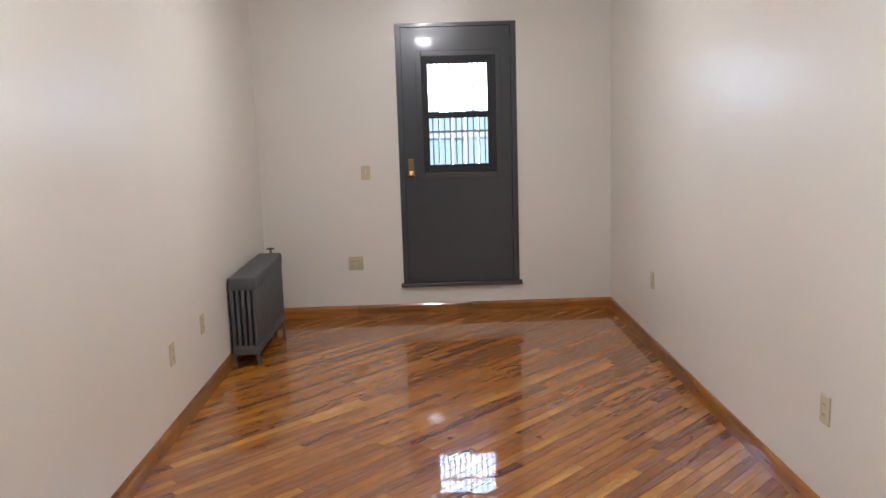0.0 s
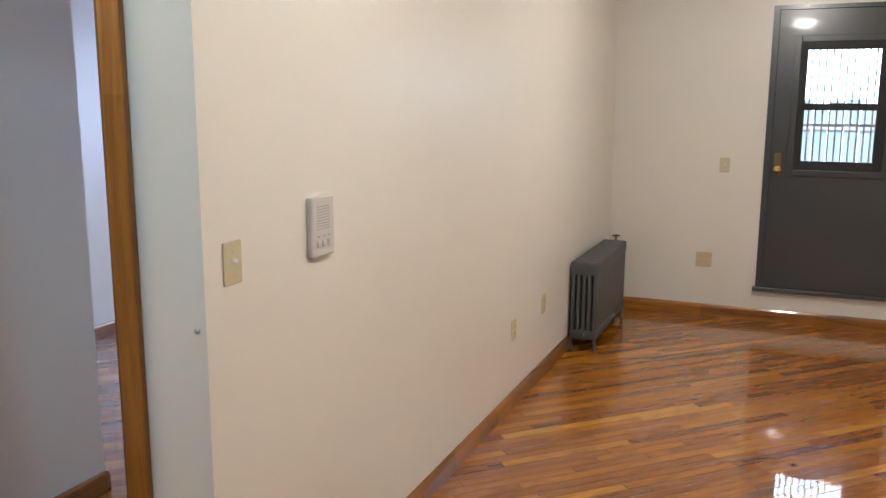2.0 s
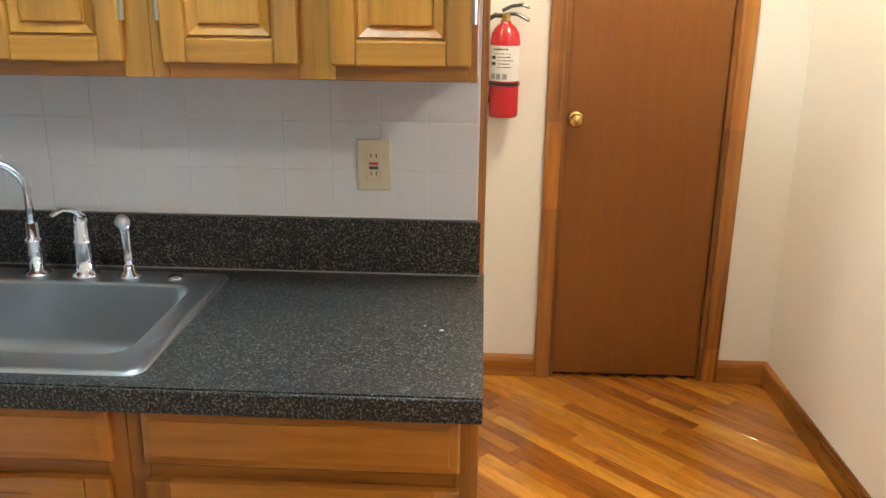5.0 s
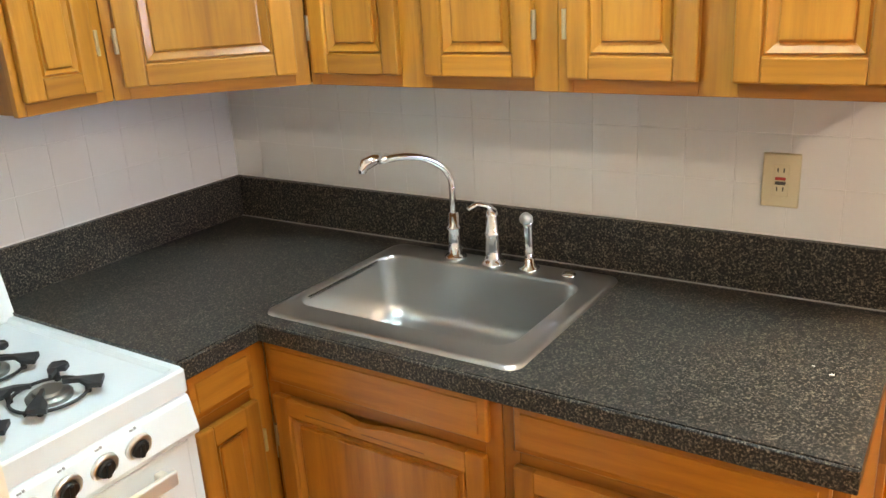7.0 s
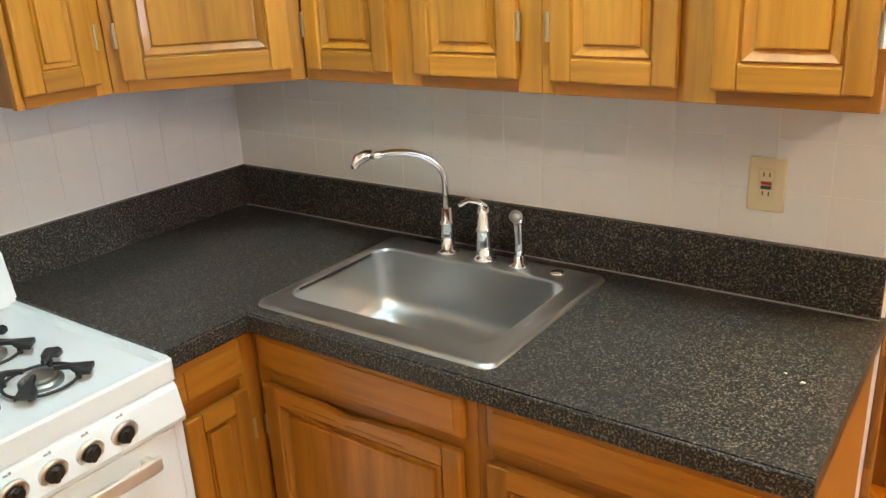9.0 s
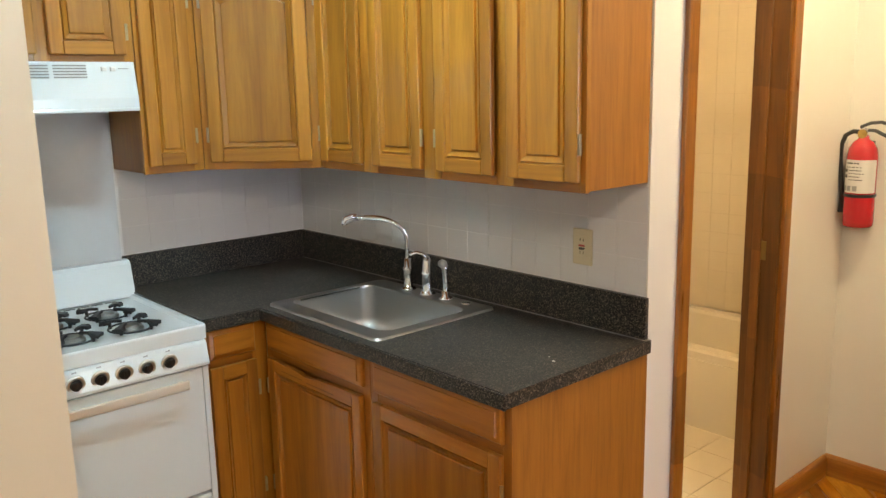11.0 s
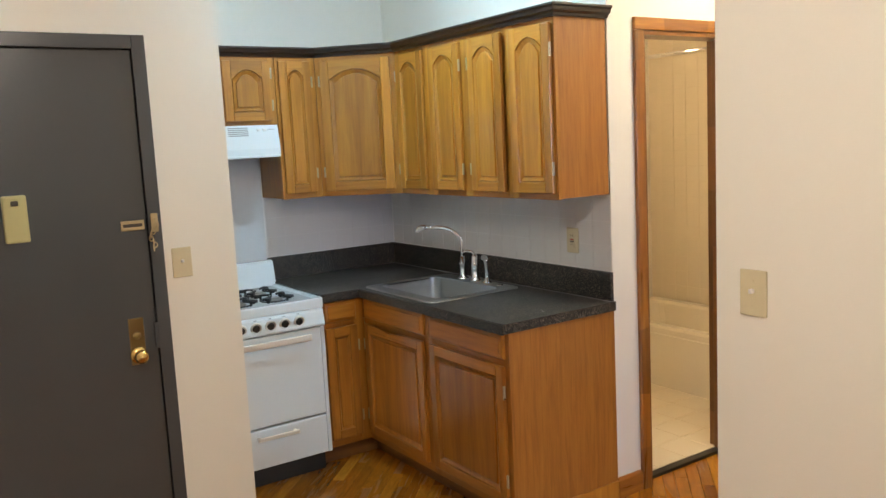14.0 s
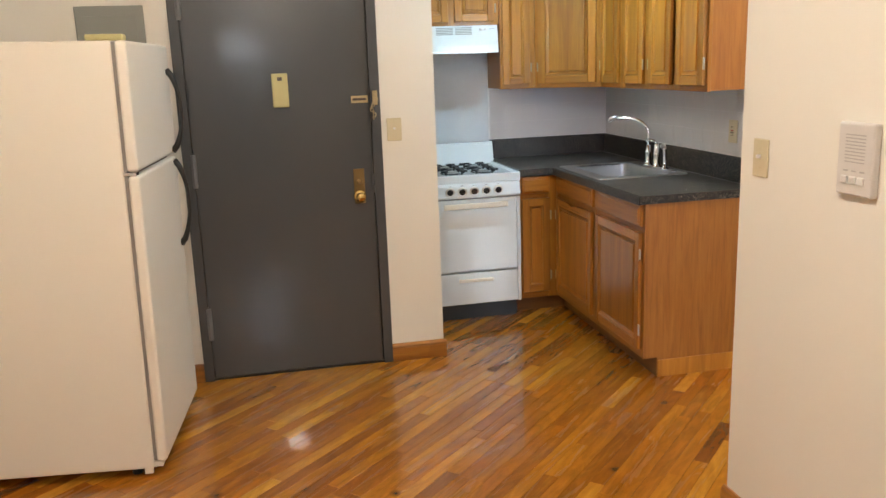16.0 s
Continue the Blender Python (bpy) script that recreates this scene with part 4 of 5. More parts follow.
for k in range(5):
    kx = -0.146 - k * 0.0735
    tr = Matrix.Translation((kx, -0.0272, 0.806)) @ Matrix.Rotation(radians(102.5), 4, "X")
    kb = part("knob", lathe([(0.0185, 0.0), (0.0180, 0.006), (0.0170, 0.011), (0.0155, 0.0125), (0.0, 0.0125)], 24, tr), BLACKPL, ctrl, "black knob with a chrome ring")
    part("knob_ring", lathe([(0.0285, -0.001), (0.0285, 0.004), (0.0260, 0.007), (0.0195, 0.0075), (0.0187, -0.001)], 28, tr), SATIN, kb, smooth=True)
    bm = B(-0.0045, 0.0045, -0.0150, 0.0150, 0.0115, 0.0175, bevel=0.002)
    bm.transform(tr @ Matrix.Rotation(radians(0), 4, "Z"))
    part("knob_grip", bm, BLACKPL, kb)
    part("knob_mark", boxes((kx - 0.006, kx + 0.002, -0.0205, -0.0170, 0.8385, 0.8415), (kx + 0.004, kx + 0.008, -0.0205, -0.0170, 0.8385, 0.8430)), GREYPL, ctrl)
oven = part("oven_door", B(SWX + 0.006, -0.030, -0.020, 0.020, 0.315, 0.757, bevel=0.006), ENAMEL, stove)
part("handle", boxes((SWX + 0.090, -0.096, -0.062, -0.050, 0.706, 0.738), (SWX + 0.096, SWX + 0.116, -0.051, -0.019, 0.714, 0.730), (-0.122, -0.102, -0.051, -0.019, 0.714, 0.730), bevel=0.004), HANDLE, oven, "long flat bright oven handle")
drawer = part("broiler_drawer", B(SWX + 0.006, -0.030, -0.020, 0.020, 0.110, 0.305, bevel=0.006), ENAMEL, stove)
part("handle", boxes((-0.408, -0.192, -0.056, -0.047, 0.256, 0.277), (-0.402, -0.384, -0.048, -0.019, 0.260, 0.273), (-0.216, -0.198, -0.048, -0.019, 0.260, 0.273), bevel=0.004), HANDLE, drawer, "short flat bright drawer handle")
part("side_trim", B(-0.026, -0.004, -0.010, 0.02, 0.105, 0.757, bevel=0.003), ENAMEL, stove)
for bxk in (-0.195, -0.385):
    for byk in (0.145, 0.360):
        zt = 0.890
        bn = part("burner", lathe([(0.042, 0.0), (0.043, 0.008), (0.038, 0.013), (0.030, 0.014), (0.027, 0.019), (0.0, 0.020)], 28, Matrix.Translation((bxk, byk, zt))), BURNER, stove, "aluminium burner head", smooth=False)
        ring = [(bxk + 0.070 * math.cos(a), byk + 0.070 * math.sin(a), zt + 0.008) for a in [j * math.pi / 16 for j in range(33)]]
        gr = part("grate", tube(ring, 0.0034, 8), IRON, stove, "black cast iron grate")
        for q4 in range(4):
            a = radians(45 + 90 * q4)
            ca, sa = math.cos(a), math.sin(a)
            bm = bmesh.new()
            wing = [(0.028, 0.003), (0.058, 0.006), (0.074, 0.017), (0.098, 0.019), (0.101, 0.012), (0.101, -0.012), (0.098, -0.019), (0.074, -0.017), (0.058, -0.006), (0.028, -0.003)]
            lo_, hi_ = [], []
            for d, w in wing:
                x, y = bxk + ca * d - sa * w, byk + sa * d + ca * w
                lo_.append(bm.verts.new((x, y, zt + 0.026 - 0.010 * max(0.0, (abs(w) - 0.006) / 0.013))))
                hi_.append(bm.verts.new((x, y, zt + 0.035 - 0.010 * max(0.0, (abs(w) - 0.006) / 0.013))))
            bm.faces.new(lo_), bm.faces.new(hi_[::-1])
            for k in range(len(wing)):
                j = (k + 1) % len(wing)
                bm.faces.new((lo_[k], hi_[k], hi_[j], lo_[j]))
            tube([(bxk + ca * 0.072, byk + sa * 0.072, zt + 0.030), (bxk + ca * 0.070, byk + sa * 0.070, zt + 0.002)], 0.006, 6, bm)
            part("grate_finger", bm, IRON, gr)

# panel behind the stove
structure("trim_stove_panel", B(-0.286, XS - 0.002, YK + 0.0005, YK + 0.006, 0.85, 1.788), SPLASH, "smooth white splash panel behind the stove", "wall panel")

# range hood
hood = thing("range_hood", pose(-0.262, -1.172, 1.604, 0, 0, 180), "white enamel range hood under the short cabinet", "range hood")
HW = 0.590
hb = part("body", prism([(0.0, 0.0), (0.371, 0.0), (0.371, 0.165), (0.02, 0.165), (0.0, 0.045)], -HW, 0), ENAMEL, hood)
hb.data.transform(Matrix(((0, 1, 0, 0), (1, 0, 0, 0), (0, 0, 1, 0), (0, 0, 0, 1))))
hb.data.flip_normals()


def hood_y(z):
    return 0.02 * (z - 0.045) / 0.131


for gx in (-0.215, -0.335):
    for k in range(5):
        z = 0.112 + 0.0095 * k
        part("vent_slat", B(gx - 0.052, gx + 0.052, hood_y(z) - 0.0015, hood_y(z) + 0.004, z, z + 0.0045), GREYPL, hood)
for sx in (-0.105, -0.075):
    part("switch", B(sx - 0.009, sx + 0.009, hood_y(0.14) - 0.004, 0.01 + hood_y(0.14), 0.134, 0.148, bevel=0.002), WHITEPL, hood)
part("name_mark", B(-0.055, -0.022, hood_y(0.142) - 0.0008, hood_y(0.142) + 0.002, 0.141, 0.1435), GREYPL, hood)
part("lip", B(-HW, 0, -0.003, 0.012, 0.0, 0.012, bevel=0.002), ENAMEL, hood)


# wall plates
def wall_plate(name, m, label, kind_, group, w=0.075, h=0.115):
    ob = thing(name, m, label, "switch" if "switch" in name else "outlet", group)
    plate = part("plate", B(-w / 2, w / 2, -0.007, 0, -h / 2, h / 2, bevel=0.0035, seg=3), IVORY, ob)
    if kind_ == "switch":
        part("toggle", B(-0.005, 0.005, -0.019, -0.006, 0.0, 0.011, bevel=0.002), WHITEPL, ob)
        for z in (-0.03, 0.03):
            part("screw", lathe([(0.0, 0.0012), (0.003, 0.001), (0.0035, 0.0)], 12, Matrix.Translation((0, -0.007, z)) @ Matrix.Rotation(radians(90), 4, "X")), IVORY, ob)
    else:
        cols = (0,) if w < 0.1 else (-0.023, 0.023)
        for cx in cols:
            for z in (-0.020, 0.020):
                rec = part("receptacle", B(cx - 0.016, cx + 0.016, -0.0095, -0.006, z - 0.014, z + 0.014, bevel=0.004), IVORY, ob)
                for sx in (-0.006, 0.006):
                    part("slot", B(cx + sx - 0.0013, cx + sx + 0.0013, -0.0101, -0.009, z - 0.002, z + 0.007), IVORY_DARK, rec)
        if kind_ == "gfci":
            part("test_button", B(-0.010, 0.010, -0.012, -0.006, 0.002, 0.008), REDINK, ob)
            part("reset_button", B(-0.010, 0.010, -0.012, -0.006, -0.008, -0.002), IVORY_DARK, ob)
    return ob


R_W, R_N, R_E, R_S = 90, 0, -90, 180     # plates whose backs are to the west, north, east, south
wall_plate("light_switch", pose(XW, 1.628, 1.236, 0, 0, R_W), "ivory toggle light switch on the living room wall", "switch", "light switches")
wall_plate("light_switch", pose(0.545, YE, 1.232, 0, 0, R_S), "ivory toggle light switch beside the entry door", "switch", "light switches")
wall_plate("light_switch", pose(-1.515, YH, 1.222, 0, 0, R_N), "ivory toggle light switch beside the bedroom doorway", "switch", "light switches", h=0.13)
wall_plate("light_switch", pose(-1.56, 1.93, 1.222, 0, 0, R_W), "ivory toggle light switch inside the bedroom", "switch", "light switches")
wall_plate("light_switch", pose(0.590, YN, 1.192, 0, 0, R_N), "ivory switch plate beside the back door", "switch", "light switches")
wall_plate("wall_outlet", pose(0.477, YN, 0.450, 0, 0, R_N), "double ivory wall outlet beside the back door", "outlet", "wall outlets", w=0.12)
wall_plate("wall_outlet", pose(XW, 4.03, 0.440, 0, 0, R_W), "ivory wall outlet low on the wall", "outlet", "wall outlets")
wall_plate("wall_outlet", pose(XW, 4.615, 0.455, 0, 0, R_W), "ivory wall outlet near the radiator", "outlet", "wall outlets")
wall_plate("wall_outlet", pose(XE, 5.28, 0.485, 0, 0, R_E), "ivory wall outlet low on the wall", "outlet", "wall outlets")
wall_plate("wall_outlet", pose(XE, 2.845, 0.460, 0, 0, R_E), "ivory wall outlet low on the wall", "outlet", "wall outlets")
wall_plate("wall_outlet", pose(XK + 0.006, 0.076, 1.162, 0, 0, R_W), "ivory kitchen safety outlet on the tiles", "gfci", "wall outlets")

# ---- hall and living room things ----
# intercom
ic = thing("intercom", pose(XW, 2.055, 1.276, 0, 0, 90), "white plastic intercom with speaker slots and three buttons", "intercom")
part("housing", B(-0.065, 0.065, -0.022, 0, -0.092, 0.092, bevel=0.006, seg=3), INTERCOM, ic)
for k in range(9):
    part("speaker_slot", B(-0.036, 0.036, -0.0230, -0.021, 0.060 - k * 0.0085, 0.0632 - k * 0.0085), INTERCOM_SLOT, ic)
for bx_ in (-0.030, 0.0, 0.030):
    part("button", B(bx_ - 0.011, bx_ + 0.011, -0.028, -0.021, -0.062, -0.042, bevel=0.003), INTERCOM, ic)
    part("button_mark", B(bx_ - 0.008, bx_ + 0.008, -0.0230, -0.021, -0.031, -0.027), INTERCOM_SLOT, ic)

# peg at the end of the hall wall
peg = thing("wall_peg", pose(-0.294, YH, 1.08, 90, 0, 0), "small painted peg on the wall corner", "peg")
part("head", lathe([(0.004, 0.0), (0.004, 0.006), (0.007, 0.008), (0.006, 0.012), (0.0, 0.013)], 16), PALEGREY, peg, smooth=True)

# smoke detector on the hall wall
sd = thing("smoke_detector", pose(-1.503, YH, 1.478, 90, 0, 0), "round white wall-mounted detector with slots", "smoke detector")
part("body", lathe([(0.058, 0.0), (0.058, 0.006), (0.053, 0.011), (0.040, 0.013), (0.0, 0.0135)], 40), WHITEPL, sd, smooth=True)
for k in range(8):
    a = 2 * math.pi * k / 8
    bm = B(-0.009, 0.009, -0.0035, 0.0035, 0.0, 0.0012)
    bm.transform(Matrix.Translation((0.034 * math.cos(a), 0.034 * math.sin(a), 0.0128)) @ Matrix.Rotation(a, 4, "Z"))
    part("slot", bm, PALEGREY, sd)
part("sensor_cap", lathe([(0.014, 0.013), (0.013, 0.016), (0.0, 0.017)], 24), WHITEPL, sd, smooth=True)

# fire extinguisher
fx = thing("fire_extinguisher", pose(XH + 0.066, 0.393, 1.095, 0, 0, 90), "red fire extinguisher hung on the wall with a white label", "fire extinguisher")
part("cylinder", lathe([(0.0, 0.0), (0.048, 0.0), (0.054, 0.006), (0.055, 0.02), (0.055, 0.275), (0.050, 0.305), (0.036, 0.328), (0.020, 0.340), (0.018, 0.352), (0.0, 0.352)], 36), RED, fx, smooth=True)
bm = bmesh.new()
for z0, z1, r in ((0.135, 0.262, 0.0556),):
    lo_, hi_ = [], []
    for k in range(17):
        a = radians(-175 + 170 * k / 16)
        lo_.append(bm.verts.new((r * math.cos(a), r * math.sin(a), z0)))
        hi_.append(bm.verts.new((r * math.cos(a), r * math.sin(a), z1)))
    for k in range(16):
        bm.faces.new((lo_[k], lo_[k + 1], hi_[k + 1], hi_[k]))
lab = part("label", bm, LABEL, fx, "white paper label with small print", smooth=True)


def label_bar(a0, a1, z0, z1, m_):
    bm = bmesh.new()
    lo_, hi_ = [], []
    for k in range(5):
        a = radians(a0 + (a1 - a0) * k / 4)
        lo_.append(bm.verts.new((0.0559 * math.cos(a), 0.0559 * math.sin(a), z0)))
        hi_.append(bm.verts.new((0.0559 * math.cos(a), 0.0559 * math.sin(a), z1)))
    for k in range(4):
        bm.faces.new((lo_[k], lo_[k + 1], hi_[k + 1], hi_[k]))
    part("print_bar", bm, m_, lab)


for k, (a0, a1, z0, z1) in enumerate([(-140, -80, 0.246, 0.252), (-132, -70, 0.232, 0.235), (-120, -70, 0.220, 0.223), (-120, -60, 0.208, 0.211), (-120, -75, 0.196, 0.199), (-120, -65, 0.184, 0.187), (-150, -128, 0.214, 0.226), (-150, -128, 0.192, 0.204), (-150, -130, 0.142, 0.162), (-124, -106, 0.142, 0.162), (-100, -82, 0.142, 0.162)]):
    label_bar(a0, a1, z0, z1, INK if k < 8 else GREYPL)
part("strap", lathe([(0.0560, 0.118), (0.0585, 0.118), (0.0585, 0.130), (0.0560, 0.130)], 36), BLACKPL, fx, "black retaining strap", smooth=False)
part("bracket", boxes((-0.02, 0.02, 0.056, 0.066, 0.06, 0.33), bevel=0.002), BLACKPL, fx)
part("valve", lathe([(0.016, 0.350), (0.016, 0.372), (0.012, 0.38), (0.0, 0.38)], 20), CHROME, fx, smooth=True)
part("gauge", lathe([(0.017, 0.0), (0.017, 0.008), (0.0, 0.009)], 20, Matrix.Translation((0, -0.012, 0.360)) @ Matrix.Rotation(radians(90), 4, "X")), BRASS, fx)
part("lever", tube([(-0.015, 0, 0.384), (0.02, 0, 0.400), (0.06, 0, 0.404), (0.085, 0, 0.396)], 0.008, 8, flat=0.6), BLACKPL, fx, "black squeeze lever")
part("carry_handle", tube([(-0.01, 0, 0.374), (0.04, 0, 0.372), (0.085, 0, 0.350)], 0.008, 8, flat=0.6), BLACKPL, fx, "black carry handle")
hose = [(-0.012, 0, 0.366), (-0.04, -0.004, 0.368), (-0.066, -0.006, 0.352), (-0.080, -0.004, 0.315), (-0.082, 0, 0.26), (-0.076, 0, 0.19), (-0.068, 0, 0.13), (-0.066, 0, 0.085)]
part("hose", tube(hose, 0.009, 10), BLACKPL, fx, "black rubber hose", smooth=True)
part("nozzle", tube([(-0.066, 0, 0.10), (-0.066, 0, 0.05)], 0.011, 10, radii=[0.009, 0.013]), BLACKPL, fx)

# radiator
NSEC, PITCH = 19, 0.054
rad = thing("radiator", pose(-0.165, 5.225, 0), "grey painted cast iron column radiator against the wall", "radiator")
RH, RW = 0.610, 0.185


def rad_section():
    bm = bmesh.new()
    n = 5
    for k in range(n):
        x = -RW / 2 + RW * (k + 0.5) / n
        box(bm, x - 0.0125, x + 0.0125, -0.0255, 0.0255, 0.11, RH - 0.06, 0.010, 2)
    box(bm, -RW / 2, RW / 2, -0.0262, 0.0262, RH - 0.095, RH, 0.016, 3)
    box(bm, -RW / 2, RW / 2, -0.0262, 0.0262, 0.075, 0.145, 0.014, 2)
    return bm


sec = part("section", rad_section(), RADGREY, rad, smooth=True)
sec.location = (0, 0.027, 0)
for k in range(1, NSEC):
    o = sec.copy()
    scene.collection.objects.link(o)
    o.location = (0, 0.027 + k * PITCH, 0)
for y in (0.027, 0.027 + (NSEC - 1) * PITCH):
    for sx in (-1, 1):
        part("foot", tube([(sx * 0.068, y, 0.10), (sx * 0.078, y, 0.05), (sx * 0.082, y, 0.0)], 0.014, 8, radii=[0.018, 0.012, 0.015]), RADGREY, rad)
for z in (0.11, RH - 0.05):
    part("plug", lathe([(0.0, 0.016), (0.012, 0.015), (0.014, 0.008), (0.024, 0.007), (0.026, 0.0)], 18, Matrix.Translation((0, 0.004, z)) @ Matrix.Rotation(radians(90), 4, "X")), RADGREY, rad)
YL = NSEC * PITCH
valve = part("valve", lathe([(0.017, 0.0), (0.017, 0.03), (0.012, 0.034), (0.009, 0.062), (0.008, 0.068), (0.0, 0.068)], 18, Matrix.Translation((0.0, YL + 0.035, RH - 0.045))), OLDBRASS, rad, "old metal supply valve")
part("valve_handle", lathe([(0.012, 0.066), (0.030, 0.068), (0.032, 0.074), (0.012, 0.078), (0.0, 0.078)], 20, Matrix.Translation((0.0, YL + 0.035, RH - 0.045))), IRON, valve)
part("supply_pipe", tube([(0.0, YL + 0.035, 0.0), (0.0, YL + 0.035, RH - 0.035)], 0.014, 12), RADGREY, rad)
part("union", tube([(0.0, YL - 0.01, RH - 0.06), (0.0, YL + 0.04, RH - 0.06)], 0.017, 12), RADGREY, rad)

# fridge: front faces -x
FH, FWD, FDP = 1.670, 0.745, 0.66
fr = thing("refrigerator", pose(1.745, 0.690, 0, 0.9, 0, -95.0), "cream-white two-door top-freezer refrigerator with black arched handles", "refrigerator")
part("cabinet", B(0.0, FWD, -0.026, FDP, 0.035, FH, bevel=0.006), FRIDGE, fr)
part("gasket", boxes((0.010, FWD - 0.012, -0.038, -0.026, 0.065, 1.19), (0.010, FWD - 0.012, -0.038, -0.026, 1.205, FH - 0.004)), GASKET, fr, "grey door gasket")
lower = part("lower_door", B(0.002, FWD - 0.002, -0.078, -0.038, 0.062, 1.188, bevel=0.012, seg=3), FRIDGE, fr)
upper = part("upper_door", B(0.002, FWD - 0.002, -0.078, -0.038, 1.204, FH, bevel=0.012, seg=3), FRIDGE, fr)
part("hinge", boxes((0.004, 0.05, -0.070, 0.010, 1.190, 1.202), (0.004, 0.014, -0.004, 0.020, 1.165, 1.215), bevel=0.001), CHROME, fr, "chrome middle hinge")
part("hinge_cover", B(0.006, 0.060, -0.070, 0.060, FH, FH + 0.022, bevel=0.006), VIEWER, fr, "yellowed hinge cover")
part("lower_hinge", boxes((0.004, 0.05, -0.060, 0.012, 0.040, 0.060), (0.004, 0.02, -0.02, 0.012, 0.012, 0.045), bevel=0.002), FRIDGE, fr)
part("kick_grille", B(0.02, FWD - 0.02, -0.030, -0.026, 0.03, 0.062), GASKET, fr)
for fxk in (0.05, FWD - 0.05):
    for fyk in (0.05, FDP - 0.05):
        part("foot", lathe([(0.02, 0.0), (0.02, 0.012), (0.012, 0.016), (0.012, 0.036)], 14, Matrix.Translation((fxk, fyk, 0))), BLACKPL, fr)


def fridge_handle(z0, z1, parent_):
    pts, n = [], 16
    for k in range(n + 1):
        s = k / n
        pts.append((FWD - 0.07, -0.078 - 0.050 * math.sin(math.pi * s) ** 0.6, z0 + (z1 - z0) * s))
    part("handle", tube(pts, 0.012, 10, radii=[0.015 - 0.008 * math.sin(math.pi * k / n) for k in range(n + 1)]), BLACKPL, parent_, "black arched handle", smooth=True)


fridge_handle(0.795, 1.175, lower)
fridge_handle(1.215, 1.565, upper)

# electric panel behind the fridge
ep = thing("electrical_panel", pose(1.84, YE, 1.63, 0, 0, 180), "grey painted electrical panel on the wall above the refrigerator", "electrical panel")
part("box_cover", B(-0.15, 0.15, -0.012, 0, -0.235, 0.230, bevel=0.003), PANELGREY, ep)
part("panel_door", B(-0.115, 0.115, -0.017, -0.012, -0.19, 0.185, bevel=0.002), PANELGREY, ep)


# ceiling lamps
def dome_lamp(x, y, glass, label, r=0.15):
    ob = thing("ceiling_lamp", pose(x, y, ZC), label, "ceiling lamp", "ceiling lamps")
    part("canopy", lathe([(r * 0.95, 0.0), (r, -0.012), (r * 0.98, -0.022), (r * 0.9, -0.030), (r * 0.90, -0.04), (r * 0.84, -0.048), (r * 0.76, -0.05)], 48), LAMPMETAL, ob, "pale brass canopy ring", smooth=True)
    rows = [(r * 0.80, -0.046)]
    for k in range(1, 11):
        rows.append((r * 0.80 * (1 - (k / 10) ** 1.9) ** 0.85, -0.046 - 0.088 * k / 10))
    part("glass_shade", lathe(rows, 48), glass, ob, "glowing frosted glass bowl", smooth=True)
    part("finial", lathe([(0.0, -0.132), (0.012, -0.134), (0.010, -0.142), (0.005, -0.146), (0.008, -0.155), (0.0045, -0.165), (0.0, -0.168)], 20), LAMPMETAL, ob, smooth=True)
    return ob


dome_lamp(-0.318, -0.125, LAMPGLASS_COOL, "flush ceiling lamp with a glowing frosted bowl in the kitchen")
# Two unseen lamps, added to light the long living room evenly.
dome_lamp(1.1, 4.5, LAMPGLASS_WARM, "unseen flush ceiling lamp with a warm frosted bowl, added for the living room")
dome_lamp(1.1, 2.0, LAMPGLASS_WARM, "unseen flush ceiling lamp with a warm frosted bowl, added near the entry")
dome_lamp(-1.75, 0.95, LAMPGLASS_HALL, "flush ceiling lamp with a warm frosted bowl in the hall")
# No bathroom fixture is in view; this one is added for its warm light.
dome_lamp(-1.9, -0.6, LAMPGLASS_BATH, "unseen flush ceiling lamp with a warm frosted bowl, added for the bathroom")

# ceiling vent
cv = thing("ceiling_vent", pose(-0.170, -0.50, ZC), "white louvred ceiling vent", "vent")
rings = [([(-0.118, -0.118), (0.118, -0.118), (0.118, 0.118), (-0.118, 0.118)], 0.0), ([(-0.112, -0.112), (0.112, -0.112), (0.112, 0.112), (-0.112, 0.112)], -0.010), ([(-0.098, -0.092), (0.098, -0.092), (0.098, 0.092), (-0.098, 0.092)], -0.026), ([(-0.092, -0.086), (0.092, -0.086), (0.092, 0.086), (-0.092, 0.086)], -0.026), ([(-0.090, -0.084), (0.090, -0.084), (0.090, 0.084), (-0.090, 0.084)], -0.020)]
part("housing", stack(rings), PALEGREY, cv)
for y in (-0.098, 0.098):
    part("side_bar", B(-0.112, 0.112, y - 0.007, y + 0.007, -0.031, -0.022, bevel=0.002), PALEGREY, cv)
for k in range(7):
    part("slat", B(-0.088, 0.088, -0.074 + k * 0.0245 - 0.005, -0.074 + k * 0.0245 + 0.005, -0.025, -0.0215, bevel=0.001, seg=1), PALEGREY, cv)
for r in range(6):
    bm = bmesh.new()
    for k in range(12):
        box(bm, -0.082 + k * 0.0149 - 0.0035, -0.082 + k * 0.0149 + 0.0035, -0.062 + r * 0.0245 - 0.003, -0.062 + r * 0.0245 + 0.003, -0.0235, -0.0195)
    tagged(part("grille_holes", bm, WHITEPL, cv), kind="stuff")

